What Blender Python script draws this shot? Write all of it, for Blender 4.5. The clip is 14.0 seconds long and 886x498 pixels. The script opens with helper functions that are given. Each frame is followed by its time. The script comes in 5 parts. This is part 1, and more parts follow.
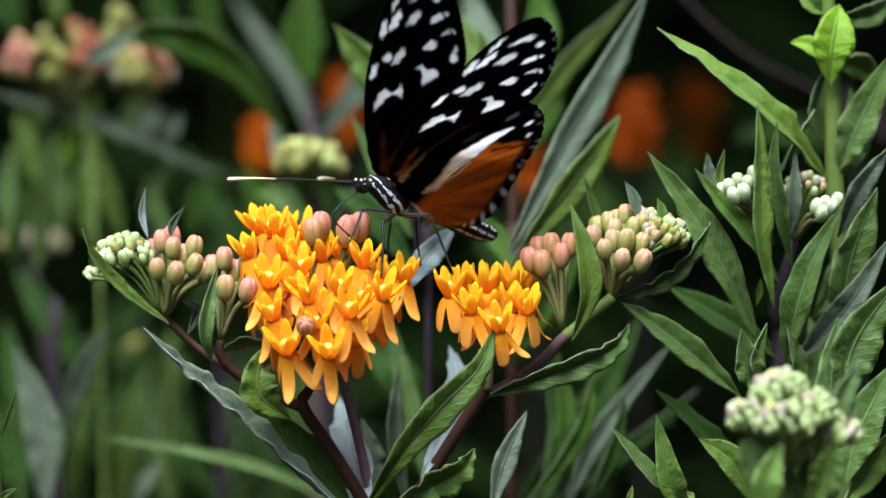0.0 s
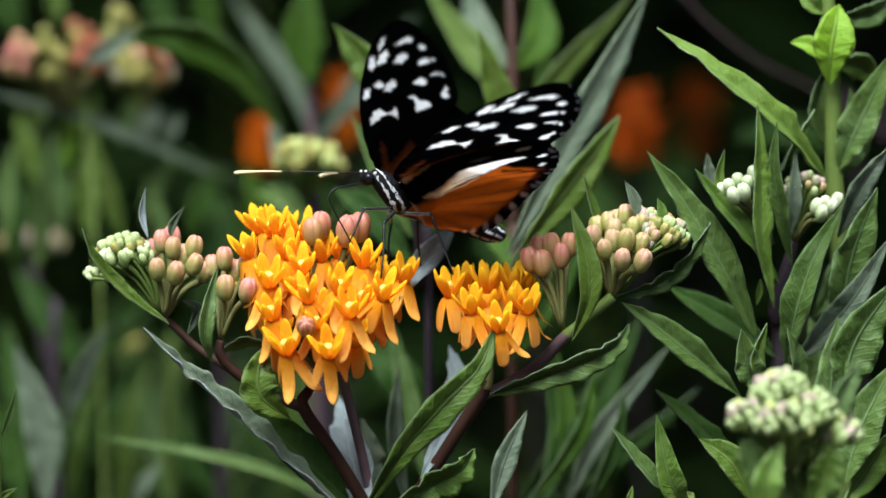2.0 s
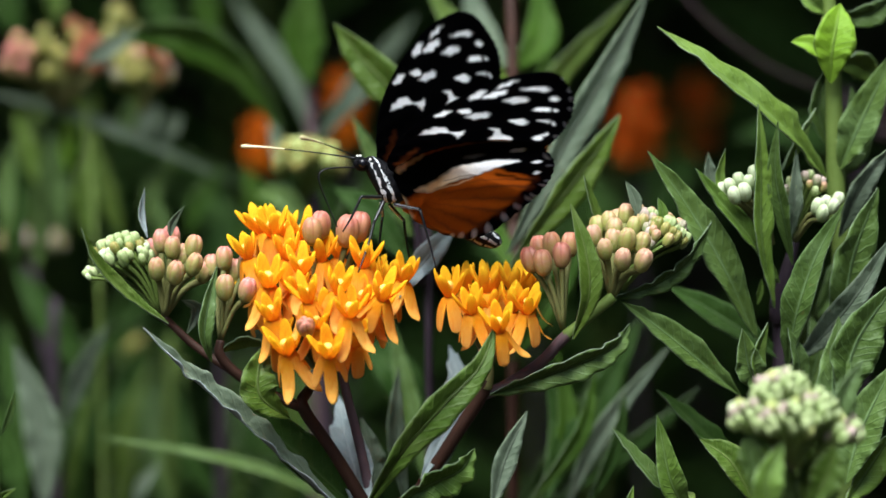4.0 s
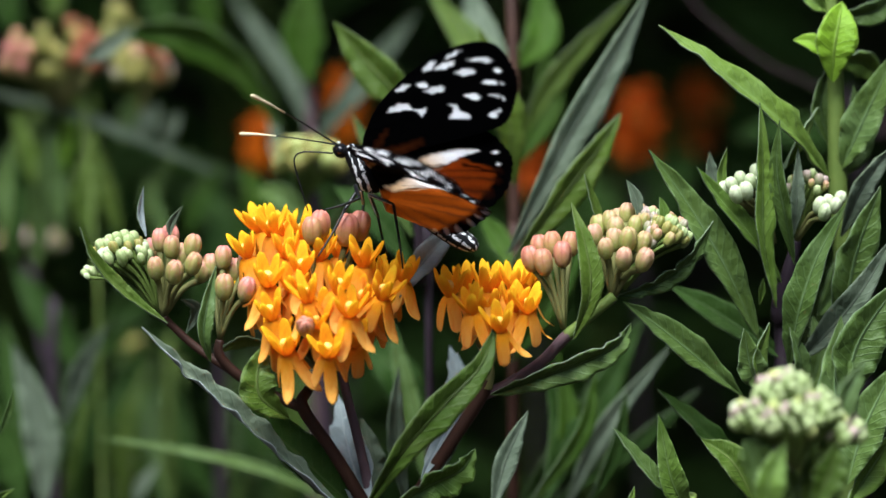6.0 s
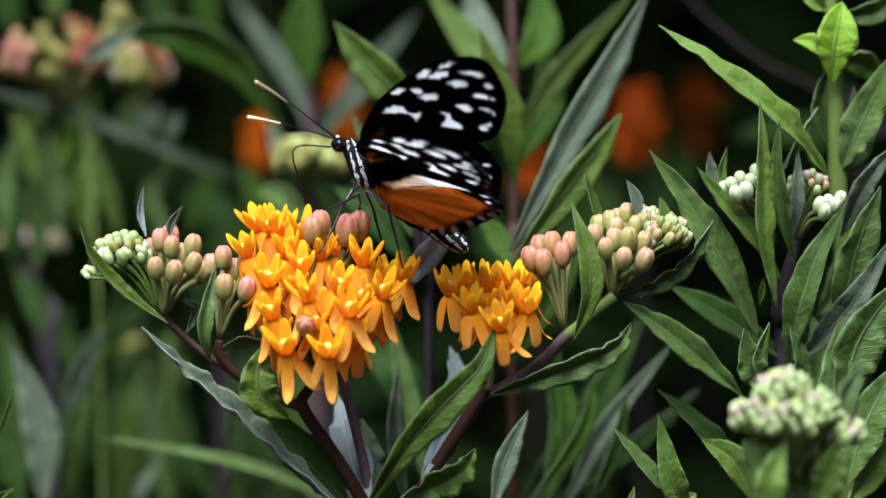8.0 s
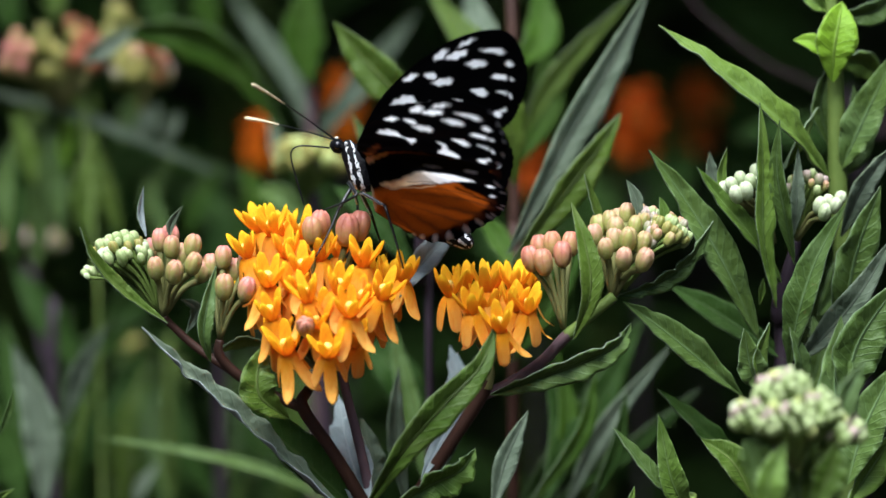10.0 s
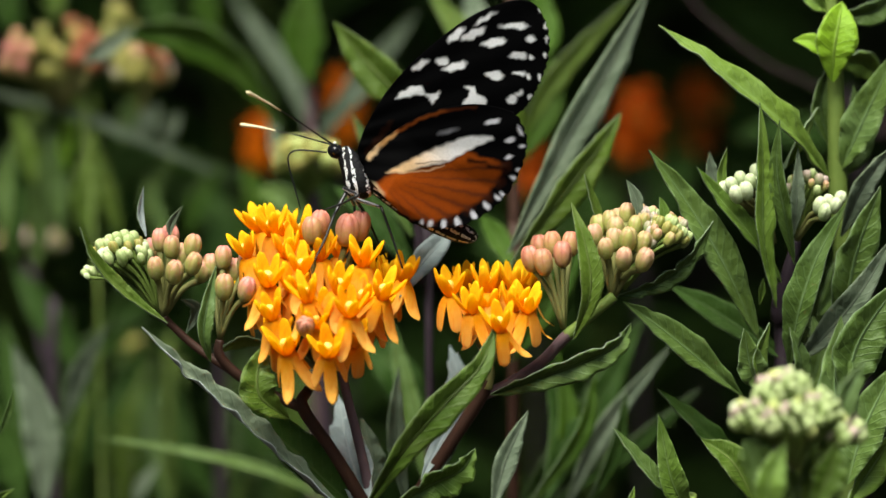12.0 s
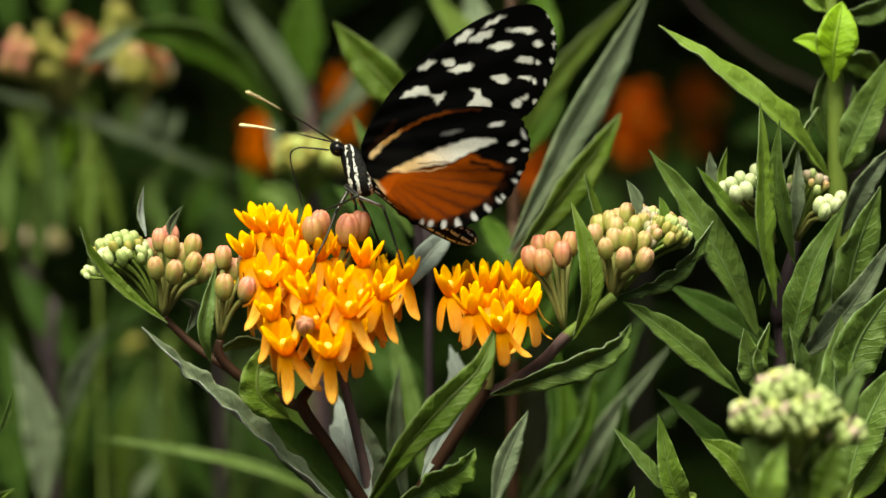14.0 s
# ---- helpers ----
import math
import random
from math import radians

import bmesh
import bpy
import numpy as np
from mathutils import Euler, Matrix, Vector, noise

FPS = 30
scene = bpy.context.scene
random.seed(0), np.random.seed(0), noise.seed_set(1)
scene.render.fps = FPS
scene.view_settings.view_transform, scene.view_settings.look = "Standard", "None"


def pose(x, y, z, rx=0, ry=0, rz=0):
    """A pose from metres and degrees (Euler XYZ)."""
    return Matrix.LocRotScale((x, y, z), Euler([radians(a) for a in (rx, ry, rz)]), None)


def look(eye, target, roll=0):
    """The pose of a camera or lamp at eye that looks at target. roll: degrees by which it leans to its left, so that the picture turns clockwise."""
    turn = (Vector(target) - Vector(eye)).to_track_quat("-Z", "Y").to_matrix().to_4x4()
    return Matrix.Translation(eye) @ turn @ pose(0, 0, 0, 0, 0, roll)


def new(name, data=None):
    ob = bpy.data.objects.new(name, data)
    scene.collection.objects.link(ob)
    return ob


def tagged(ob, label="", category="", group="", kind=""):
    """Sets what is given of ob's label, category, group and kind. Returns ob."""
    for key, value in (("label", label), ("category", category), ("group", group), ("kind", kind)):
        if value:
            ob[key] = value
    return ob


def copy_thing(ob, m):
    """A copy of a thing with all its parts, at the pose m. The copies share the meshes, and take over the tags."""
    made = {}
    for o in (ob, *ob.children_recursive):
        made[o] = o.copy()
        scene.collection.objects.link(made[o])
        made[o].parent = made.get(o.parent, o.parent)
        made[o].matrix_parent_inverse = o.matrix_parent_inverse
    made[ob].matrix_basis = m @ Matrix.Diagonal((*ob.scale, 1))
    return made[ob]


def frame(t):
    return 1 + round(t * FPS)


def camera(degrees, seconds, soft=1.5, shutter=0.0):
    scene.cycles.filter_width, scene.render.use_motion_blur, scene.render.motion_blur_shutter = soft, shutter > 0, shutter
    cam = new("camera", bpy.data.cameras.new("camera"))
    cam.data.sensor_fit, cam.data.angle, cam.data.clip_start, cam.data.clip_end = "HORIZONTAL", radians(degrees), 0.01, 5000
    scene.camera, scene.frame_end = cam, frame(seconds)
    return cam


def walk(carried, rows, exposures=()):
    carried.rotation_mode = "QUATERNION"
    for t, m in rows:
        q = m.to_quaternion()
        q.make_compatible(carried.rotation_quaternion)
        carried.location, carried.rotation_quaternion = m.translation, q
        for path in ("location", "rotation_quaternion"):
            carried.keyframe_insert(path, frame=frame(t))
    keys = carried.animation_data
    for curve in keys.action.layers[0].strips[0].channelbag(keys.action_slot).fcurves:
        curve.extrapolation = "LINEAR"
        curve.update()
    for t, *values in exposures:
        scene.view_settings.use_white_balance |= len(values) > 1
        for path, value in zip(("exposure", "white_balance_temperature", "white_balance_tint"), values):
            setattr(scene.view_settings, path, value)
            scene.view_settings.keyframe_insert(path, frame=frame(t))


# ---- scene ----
# The camera: a long lens on a tripod, a hand's width above the flower heads.
HEADS = 0.62          # height of the flower heads over the ground
TILT = 8.0            # the lens points down by this angle
REACH = 0.64          # from the lens to the flower heads
cam = camera(14.0, 14.0, soft=1.6, shutter=0.4)
cam.data.dof.use_dof = True
cam.data.dof.focus_distance = REACH
cam.data.dof.aperture_fstop = 10.0
SHEET = pose(0, 0, HEADS, -TILT)       # upright sheet through the flower heads, square to the lens


def lens(right, up, back):
    """The camera, shifted by millimetres from its place behind the sheet."""
    return SHEET @ Matrix.Translation((right * 1e-3, -REACH - back * 1e-3, up * 1e-3)) @ pose(0, 0, 0, 90)


walk(cam, [(0.0, lens(0.07, 0.2, 4.4)), (3.2, lens(0.07, 0.2, 4.4)),
           (5.3, lens(0, 0, 0)), (14.0, lens(0, 0, 0))],
     [(0, 1.08, 5700, 7), (3.2, 1.0, 5900, 6), (5.3, 0.98, 5800, 8), (10.5, 0.98, 5700, 9), (12, 0.98, 6700, 3), (13, 1.0, 7700, -5), (14, 1.0, 8400, -9)])

# ---- light: a bright, hazy sky over an open flower bed ----
SUN_UP, SUN_ROUND = radians(67), radians(203)
sky_world = bpy.data.worlds.new("sky")
scene.world = sky_world
sky_world.use_nodes = True
wn = sky_world.node_tree.nodes
sky = wn.new("ShaderNodeTexSky")
sky.sky_type, sky.sun_disc = "NISHITA", False
sky.sun_elevation, sky.sun_rotation = SUN_UP, SUN_ROUND
sky.air_density, sky.dust_density = 1.0, 3.0
wn["Background"].inputs["Strength"].default_value = 0.12
sky_world.node_tree.links.new(sky.outputs["Color"], wn["Background"].inputs["Color"])
sun = new("sun", bpy.data.lights.new("sun", "SUN"))
sun.data.energy, sun.data.angle, sun.data.color = 5.2, radians(46), (1.0, 0.97, 0.91)
sun_way = Vector((math.sin(SUN_ROUND) * math.cos(SUN_UP), math.cos(SUN_ROUND) * math.cos(SUN_UP), math.sin(SUN_UP)))
sun.matrix_basis = look(sun_way * 20, (0, 0, 0))


# ---- places ----
def at(u, v, d=0.0):
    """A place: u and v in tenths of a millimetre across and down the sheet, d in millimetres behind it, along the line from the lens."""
    k = 1 + d * 1e-3 / REACH
    return SHEET @ Vector(((u - 784) * 1e-4 * k, d * 1e-3, (441 - v) * 1e-4 * k))


AWAY = (SHEET.to_3x3() @ Vector((0, 1, 0))).normalized()
UP = Vector((0, 0, 1))


def spline(points, n):
    """n + 1 places along a smooth curve through the points."""
    p = [Vector(q) for q in points]
    p = [p[0] * 2 - p[1]] + p + [p[-1] * 2 - p[-2]]
    out = []
    for i in range(n + 1):
        s = i / n * (len(p) - 3)
        k = min(int(s), len(p) - 4)
        f = s - k
        a, b, c, e = p[k:k + 4]
        out.append(0.5 * (2 * b + (c - a) * f + (2 * a - 5 * b + 4 * c - e) * f * f + (3 * b - a - 3 * c + e) * f ** 3))
    return out


# ---- materials ----
def blank(name):
    m = bpy.data.materials.new(name)
    m.use_nodes = True
    t = m.node_tree
    return m, t.nodes, t.links, t.nodes["Principled BSDF"]


def maths(n, l, op, a, b=None, clamp=False):
    q = n.new("ShaderNodeMath")
    q.operation, q.use_clamp = op, clamp
    for i, s in enumerate((a, b)):
        if s is None:
            continue
        if isinstance(s, (int, float)):
            q.inputs[i].default_value = s
        else:
            l.new(s, q.inputs[i])
    return q.outputs[0]


def mixed(n, l, f, a, b):
    q = n.new("ShaderNodeMix")
    q.data_type = "RGBA"
    for s, v in ((q.inputs["Factor"], f), (q.inputs["A"], a), (q.inputs["B"], b)):
        if isinstance(v, (int, float)):
            s.default_value = v
        elif isinstance(v, tuple):
            s.default_value = (*v, 1)
        else:
            l.new(v, s)
    return q.outputs["Result"]


def grain(n, l, scale, detail=4, coord="Object"):
    c = n.new("ShaderNodeTexCoord")
    q = n.new("ShaderNodeTexNoise")
    q.inputs["Scale"].default_value, q.inputs["Detail"].default_value = scale, detail
    l.new(c.outputs[coord], q.inputs["Vector"])
    return q.outputs["Fac"]


def ramp(n, l, f, stops):
    q = n.new("ShaderNodeValToRGB")
    e = q.color_ramp.elements
    while len(e) < len(stops):
        e.new(0.5)
    for k, (pos, c) in zip(e, stops):
        k.position, k.color = pos, (*c, 1)
    l.new(f, q.inputs["Fac"])
    return q.outputs["Color"]


def relief(n, l, b, height, strength, distance):
    q = n.new("ShaderNodeBump")
    q.inputs["Strength"].default_value, q.inputs["Distance"].default_value = strength, distance
    l.new(height, q.inputs["Height"])
    l.new(q.outputs["Normal"], b.inputs["Normal"])


def see_through(m, n, l, b, colour, share):
    """Lets part of the light pass through a thin blade."""
    tr = n.new("ShaderNodeBsdfTranslucent")
    if isinstance(colour, tuple):
        tr.inputs["Color"].default_value = (*colour, 1)
    else:
        l.new(colour, tr.inputs["Color"])
    mx = n.new("ShaderNodeMixShader")
    mx.inputs[0].default_value = share
    l.new(b.outputs[0], mx.inputs[1])
    l.new(tr.outputs[0], mx.inputs[2])
    l.new(mx.outputs[0], n["Material Output"].inputs["Surface"])


def leaf_material(name, dark, light, vein, rough=0.5, share=0.2, veins=0.22, gloss=0.2):
    m, n, l, b = blank(name)
    uv = n.new("ShaderNodeUVMap")
    sep = n.new("ShaderNodeSeparateXYZ")
    l.new(uv.outputs["UV"], sep.inputs[0])
    along, side = sep.outputs[0], maths(n, l, "ABSOLUTE", maths(n, l, "MULTIPLY", maths(n, l, "SUBTRACT", sep.outputs[1], 0.5), 2.0))
    info = n.new("ShaderNodeObjectInfo")
    wob = maths(n, l, "MULTIPLY", maths(n, l, "SUBTRACT", grain(n, l, 260, 2), 0.5), 0.9)
    rib = maths(n, l, "SUBTRACT", 1.0, maths(n, l, "MULTIPLY", side, 11.0), True)
    phase = maths(n, l, "ADD", maths(n, l, "SUBTRACT", maths(n, l, "MULTIPLY", along, 15.0), maths(n, l, "MULTIPLY", side, 1.7)), wob)
    saw = maths(n, l, "PINGPONG", phase, 0.5)
    line = maths(n, l, "SUBTRACT", 1.0, maths(n, l, "MULTIPLY", saw, 7.0), True)
    rim = maths(n, l, "MULTIPLY", maths(n, l, "SUBTRACT", side, 0.9), 6.0, True)
    mask = maths(n, l, "MAXIMUM", maths(n, l, "MAXIMUM", rib, rim), maths(n, l, "MULTIPLY", line, veins))
    cloud = grain(n, l, 55, 5)
    fine = grain(n, l, 700, 3)
    tone = maths(n, l, "ADD", maths(n, l, "MULTIPLY", cloud, 0.8), maths(n, l, "MULTIPLY", maths(n, l, "SUBTRACT", info.outputs["Random"], 0.4), 0.6), True)
    base = mixed(n, l, tone, dark, light)
    spots = maths(n, l, "GREATER_THAN", grain(n, l, 420, 2), 0.74)
    base = mixed(n, l, maths(n, l, "MULTIPLY", spots, 0.35), base, (0.10, 0.075, 0.02))
    cells = n.new("ShaderNodeTexVoronoi")
    cells.feature = "DISTANCE_TO_EDGE"
    cells.inputs["Scale"].default_value = 900
    place = n.new("ShaderNodeTexCoord")
    bent = n.new("ShaderNodeVectorMath")
    bent.operation = "MULTIPLY_ADD"
    drift = n.new("ShaderNodeTexNoise")
    drift.inputs["Scale"].default_value = 500
    l.new(place.outputs["Object"], drift.inputs["Vector"])
    l.new(drift.outputs["Color"], bent.inputs[0])
    bent.inputs[1].default_value = (0.0016, 0.0016, 0.0016)
    l.new(place.outputs["Object"], bent.inputs[2])
    l.new(bent.outputs[0], cells.inputs["Vector"])
    net = maths(n, l, "SUBTRACT", 1.0, maths(n, l, "MULTIPLY", cells.outputs["Distance"], 7.0), True)
    base = mixed(n, l, maths(n, l, "MULTIPLY", net, 0.06), base, vein)
    down = maths(n, l, "MULTIPLY", maths(n, l, "SUBTRACT", grain(n, l, 130, 6), 0.46), 1.9, True)
    base = mixed(n, l, down, base, tuple(0.5 * a + 0.5 * c for a, c in zip(light, vein)))
    col = mixed(n, l, maths(n, l, "MULTIPLY", mask, 0.7), base, vein)
    l.new(col, b.inputs["Base Color"])
    b.inputs["Specular IOR Level"].default_value = gloss
    l.new(maths(n, l, "ADD", maths(n, l, "MULTIPLY", fine, 0.25), rough - 0.12), b.inputs["Roughness"])
    quilt = maths(n, l, "MULTIPLY", grain(n, l, 150, 3), 2.6)
    height = maths(n, l, "ADD", maths(n, l, "ADD", maths(n, l, "MULTIPLY", maths(n, l, "MAXIMUM", rib, maths(n, l, "MULTIPLY", line, 0.22)), -0.8), quilt), maths(n, l, "MULTIPLY", maths(n, l, "ADD", fine, maths(n, l, "MULTIPLY", net, -0.1)), 0.5))
    relief(n, l, b, height, 0.55, 0.0009)
    see_through(m, n, l, b, col, share)
    return m


LEAF = {
    "green": leaf_material("leaf_green", (0.036, 0.070, 0.011), (0.089, 0.145, 0.028), (0.168, 0.260, 0.114)),
    "fresh": leaf_material("leaf_fresh", (0.072, 0.138, 0.016), (0.151, 0.238, 0.032), (0.218, 0.330, 0.114), share=0.25),
    "olive": leaf_material("leaf_olive", (0.042, 0.082, 0.008), (0.086, 0.138, 0.014), (0.15, 0.19, 0.06)),
    "grey": leaf_material("leaf_glaucous", (0.058, 0.086, 0.048), (0.118, 0.152, 0.098), (0.21, 0.25, 0.18), rough=0.55),
    # pale puts the sky's silver-blue reflection into the leaf colour
    "pale": leaf_material("leaf_sky_sheen", (0.17, 0.215, 0.21), (0.33, 0.385, 0.385), (0.44, 0.49, 0.49), rough=0.55),
    "lime": leaf_material("leaf_lime", (0.118, 0.250, 0.011), (0.218, 0.380, 0.018), (0.286, 0.420, 0.088), share=0.3),
    # deep and dark put the shade of the back rows into the leaf green
    "deep": leaf_material("leaf_deep_shade", (0.020, 0.055, 0.004), (0.046, 0.095, 0.008), (0.09, 0.14, 0.04), gloss=0.08),
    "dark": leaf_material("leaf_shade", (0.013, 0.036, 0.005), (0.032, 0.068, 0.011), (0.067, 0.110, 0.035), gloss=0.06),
}
UNDER = leaf_material("leaf_underside", (0.06, 0.105, 0.045), (0.115, 0.17, 0.085), (0.2, 0.25, 0.15), rough=0.65, share=0.15, veins=0.3)


def stem_material(name, dark, light):
    m, n, l, b = blank(name)
    l.new(mixed(n, l, grain(n, l, 180, 5), dark, light), b.inputs["Base Color"])
    b.inputs["Roughness"].default_value = 0.6
    b.inputs["Specular IOR Level"].default_value = 0.2
    relief(n, l, b, grain(n, l, 1500, 3), 0.4, 0.0002)
    return m


STEM = {
    "brown": stem_material("stem_brown", (0.014, 0.006, 0.004), (0.055, 0.024, 0.014)),
    "plum": stem_material("stem_plum", (0.05, 0.03, 0.036), (0.13, 0.085, 0.09)),
    "green": stem_material("stem_green", (0.06, 0.10, 0.015), (0.13, 0.18, 0.04)),
    "dusk": stem_material("stem_dusk", (0.012, 0.008, 0.012), (0.045, 0.03, 0.04)),
    "olive": stem_material("stem_olive", (0.09, 0.10, 0.028), (0.18, 0.175, 0.06)),
}


def bloom_material(name, low, high, rough=0.5, share=0.22, steep=1.0):
    """Petal colour that runs from the foot of the piece (low) to its tip (high)."""
    m, n, l, b = blank(name)
    c = n.new("ShaderNodeTexCoord")
    sep = n.new("ShaderNodeSeparateXYZ")
    l.new(c.outputs["Generated"], sep.inputs[0])
    info = n.new("ShaderNodeObjectInfo")
    f = maths(n, l, "ADD", sep.outputs[2], maths(n, l, "MULTIPLY", maths(n, l, "SUBTRACT", grain(n, l, 500, 4), 0.5), 0.6))
    f = maths(n, l, "ADD", f, maths(n, l, "MULTIPLY", maths(n, l, "SUBTRACT", info.outputs["Random"], 0.5), 0.35), True)
    f = maths(n, l, "POWER", f, steep)
    col = mixed(n, l, f, low, high)
    stretch = n.new("ShaderNodeVectorMath")
    stretch.operation = "MULTIPLY"
    stretch.inputs[1].default_value = (9, 13, 1.3)
    l.new(c.outputs["Generated"], stretch.inputs[0])
    lines = n.new("ShaderNodeTexNoise")
    lines.inputs["Scale"].default_value = 1.0
    l.new(stretch.outputs[0], lines.inputs["Vector"])
    streak = maths(n, l, "MULTIPLY", maths(n, l, "SUBTRACT", lines.outputs["Fac"], 0.46), 3.0, True)
    col = mixed(n, l, maths(n, l, "MULTIPLY", streak, 0.6), col, (0.94 * low[0], 0.62 * min(low[1], high[1]), 0.5 * high[2]))
    l.new(col, b.inputs["Base Color"])
    b.inputs["Roughness"].default_value = rough
    b.inputs["Specular IOR Level"].default_value = 0.15
    relief(n, l, b, maths(n, l, "ADD", maths(n, l, "ADD", grain(n, l, 2200, 2), maths(n, l, "MULTIPLY", grain(n, l, 600, 2), 1.5)), maths(n, l, "MULTIPLY", lines.outputs["Fac"], -2.0)), 0.4, 0.0004)
    see_through(m, n, l, b, col, share)
    return m


def bud_material(name, low, high, seam, steep):
    """A closed bud: coloured from foot to tip, dusted pale in patches, darker along its five seams."""
    m, n, l, b = blank(name)
    c = n.new("ShaderNodeTexCoord")
    sep = n.new("ShaderNodeSeparateXYZ")
    l.new(c.outputs["Generated"], sep.inputs[0])
    info = n.new("ShaderNodeObjectInfo")
    f = maths(n, l, "ADD", sep.outputs[2], maths(n, l, "MULTIPLY", maths(n, l, "SUBTRACT", grain(n, l, 3.5, 4), 0.5), 1.1))
    f = maths(n, l, "ADD", f, maths(n, l, "MULTIPLY", maths(n, l, "SUBTRACT", info.outputs["Random"], 0.5), 0.5), True)
    col = mixed(n, l, maths(n, l, "POWER", f, steep), low, high)
    ang = maths(n, l, "ARCTAN2", maths(n, l, "SUBTRACT", sep.outputs[1], 0.5), maths(n, l, "SUBTRACT", sep.outputs[0], 0.5))
    saw = maths(n, l, "PINGPONG", ang, math.pi / 5)
    line = maths(n, l, "MULTIPLY", maths(n, l, "SUBTRACT", saw, 0.47), 6.0, True)
    col = mixed(n, l, maths(n, l, "MULTIPLY", maths(n, l, "MULTIPLY", line, sep.outputs[2]), 0.75), col, seam)
    dust = maths(n, l, "MULTIPLY", maths(n, l, "SUBTRACT", grain(n, l, 7, 5), 0.52), 0.9, True)
    col = mixed(n, l, dust, col, (0.56, 0.49, 0.41))
    l.new(col, b.inputs["Base Color"])
    b.inputs["Roughness"].default_value = 0.42
    b.inputs["Specular IOR Level"].default_value = 0.35
    relief(n, l, b, grain(n, l, 14, 5), 0.12, 0.02)
    see_through(m, n, l, b, col, 0.15)
    return m


HOOD = bloom_material("hood_amber", (0.98, 0.47, 0.007), (1.0, 0.72, 0.02), rough=0.6, share=0.5)
PETAL = bloom_material("petal_orange", (0.99, 0.62, 0.14), (0.97, 0.50, 0.009), rough=0.6, share=0.55)
BURNT = bloom_material("petal_burnt", (0.78, 0.24, 0.004), (0.64, 0.14, 0.003), share=0.4)
EMBER = bloom_material("petal_ember", (0.60, 0.12, 0.004), (0.46, 0.07, 0.003), share=0.35)
CREAM = bloom_material("column_cream", (0.8, 0.46, 0.03), (0.9, 0.66, 0.14), share=0.1)
BUD_PINK = bud_material("bud_pink", (0.27, 0.28, 0.07), (0.54, 0.20, 0.16), (0.34, 0.08, 0.07), 1.9)
BUD_BRICK = bud_material("bud_brick", (0.16, 0.15, 0.03), (0.32, 0.075, 0.04), (0.18, 0.03, 0.02), 1.0)
BUD_CORAL = bud_material("bud_coral", (0.38, 0.27, 0.08), (0.48, 0.17, 0.12), (0.26, 0.05, 0.03), 1.2)
BUD_OLIVE = bud_material("bud_olive", (0.26, 0.28, 0.06), (0.48, 0.27, 0.17), (0.34, 0.12, 0.08), 2.3)
BUD_PALE = bud_material("bud_pale", (0.18, 0.27, 0.06), (0.37, 0.44, 0.20), (0.25, 0.29, 0.13), 1.0)
BUD_LEMON = bud_material("bud_lemon", (0.24, 0.32, 0.05), (0.50, 0.55, 0.20), (0.30, 0.34, 0.10), 1.0)
BUD_MOSS = bud_material("bud_moss", (0.14, 0.18, 0.03), (0.27, 0.25, 0.06), (0.24, 0.09, 0.03), 1.2)
BUD_MAUVE = bud_material("bud_mauve", (0.18, 0.24, 0.08), (0.42, 0.32, 0.28), (0.24, 0.13, 0.11), 1.3)
BUD_WHITE = bud_material("bud_white", (0.24, 0.34, 0.12), (0.52, 0.58, 0.36), (0.34, 0.40, 0.24), 1.0)


# ---- building ----
FOOT = {}                              # where each plant's base stands


def thing(name, foot, label, category, group=""):
    ob = new(name)
    ob.location = foot
    ob.empty_display_size = 0.02
    FOOT[ob] = Vector(foot)
    return tagged(ob, label, category, group)


def mesh_of(name, verts, faces, mats, index=None, uvs=None, smooth=True):
    me = bpy.data.meshes.new(name)
    me.from_pydata([tuple(v) for v in verts], [], faces)
    for m in mats:
        me.materials.append(m)
    if index is not None:
        me.polygons.foreach_set("material_index", index)
    if smooth:
        me.polygons.foreach_set("use_smooth", [True] * len(faces))
    if uvs is not None:
        lay = me.uv_layers.new(name="UVMap")
        loop = np.empty(len(me.loops), dtype=np.int32)
        me.loops.foreach_get("vertex_index", loop)
        lay.data.foreach_set("uv", np.asarray(uvs, dtype=np.float32)[loop].ravel())
    me.update()
    return me


def part(name, me, parent, m=None, label=""):
    """Hangs a mesh under a thing or a part; m is its pose in the parent's space."""
    ob = new(name, me)
    ob.parent = parent
    if m is not None:
        ob.matrix_basis = m
    return tagged(ob, label)


def tube_data(points, radii, sides=8, n=None):
    n = n or max(6, len(points) * 5)
    path = spline(points, n)
    rad = np.interp(np.linspace(0, 1, n + 1), np.linspace(0, 1, len(radii)), radii)
    verts, faces = [], []
    ref = Vector((0.3, 1, 0.1))
    for i, p in enumerate(path):
        t = (path[min(i + 1, n)] - path[max(i - 1, 0)]).normalized()
        a = t.cross(ref).normalized()
        b = t.cross(a)
        for k in range(sides):
            w = 2 * math.pi * k / sides
            verts.append(p + (a * math.cos(w) + b * math.sin(w)) * rad[i])
    for i in range(n):
        for k in range(sides):
            j = (k + 1) % sides
            faces.append((i * sides + k, i * sides + j, (i + 1) * sides + j, (i + 1) * sides + k))
    faces.append(tuple(range(sides))[::-1])
    faces.append(tuple(n * sides + k for k in range(sides)))
    return verts, faces


def tube(name, points, radii, mat, parent, sides=8, n=None, label=""):
    """A round stalk through places of the world; radii in millimetres."""
    f = FOOT.get(parent, Vector())
    v, fc = tube_data([Vector(p) - f for p in points], [r * 1e-3 for r in radii], sides, n)
    return part(name, mesh_of(name, v, fc, [mat]), parent, None, label)


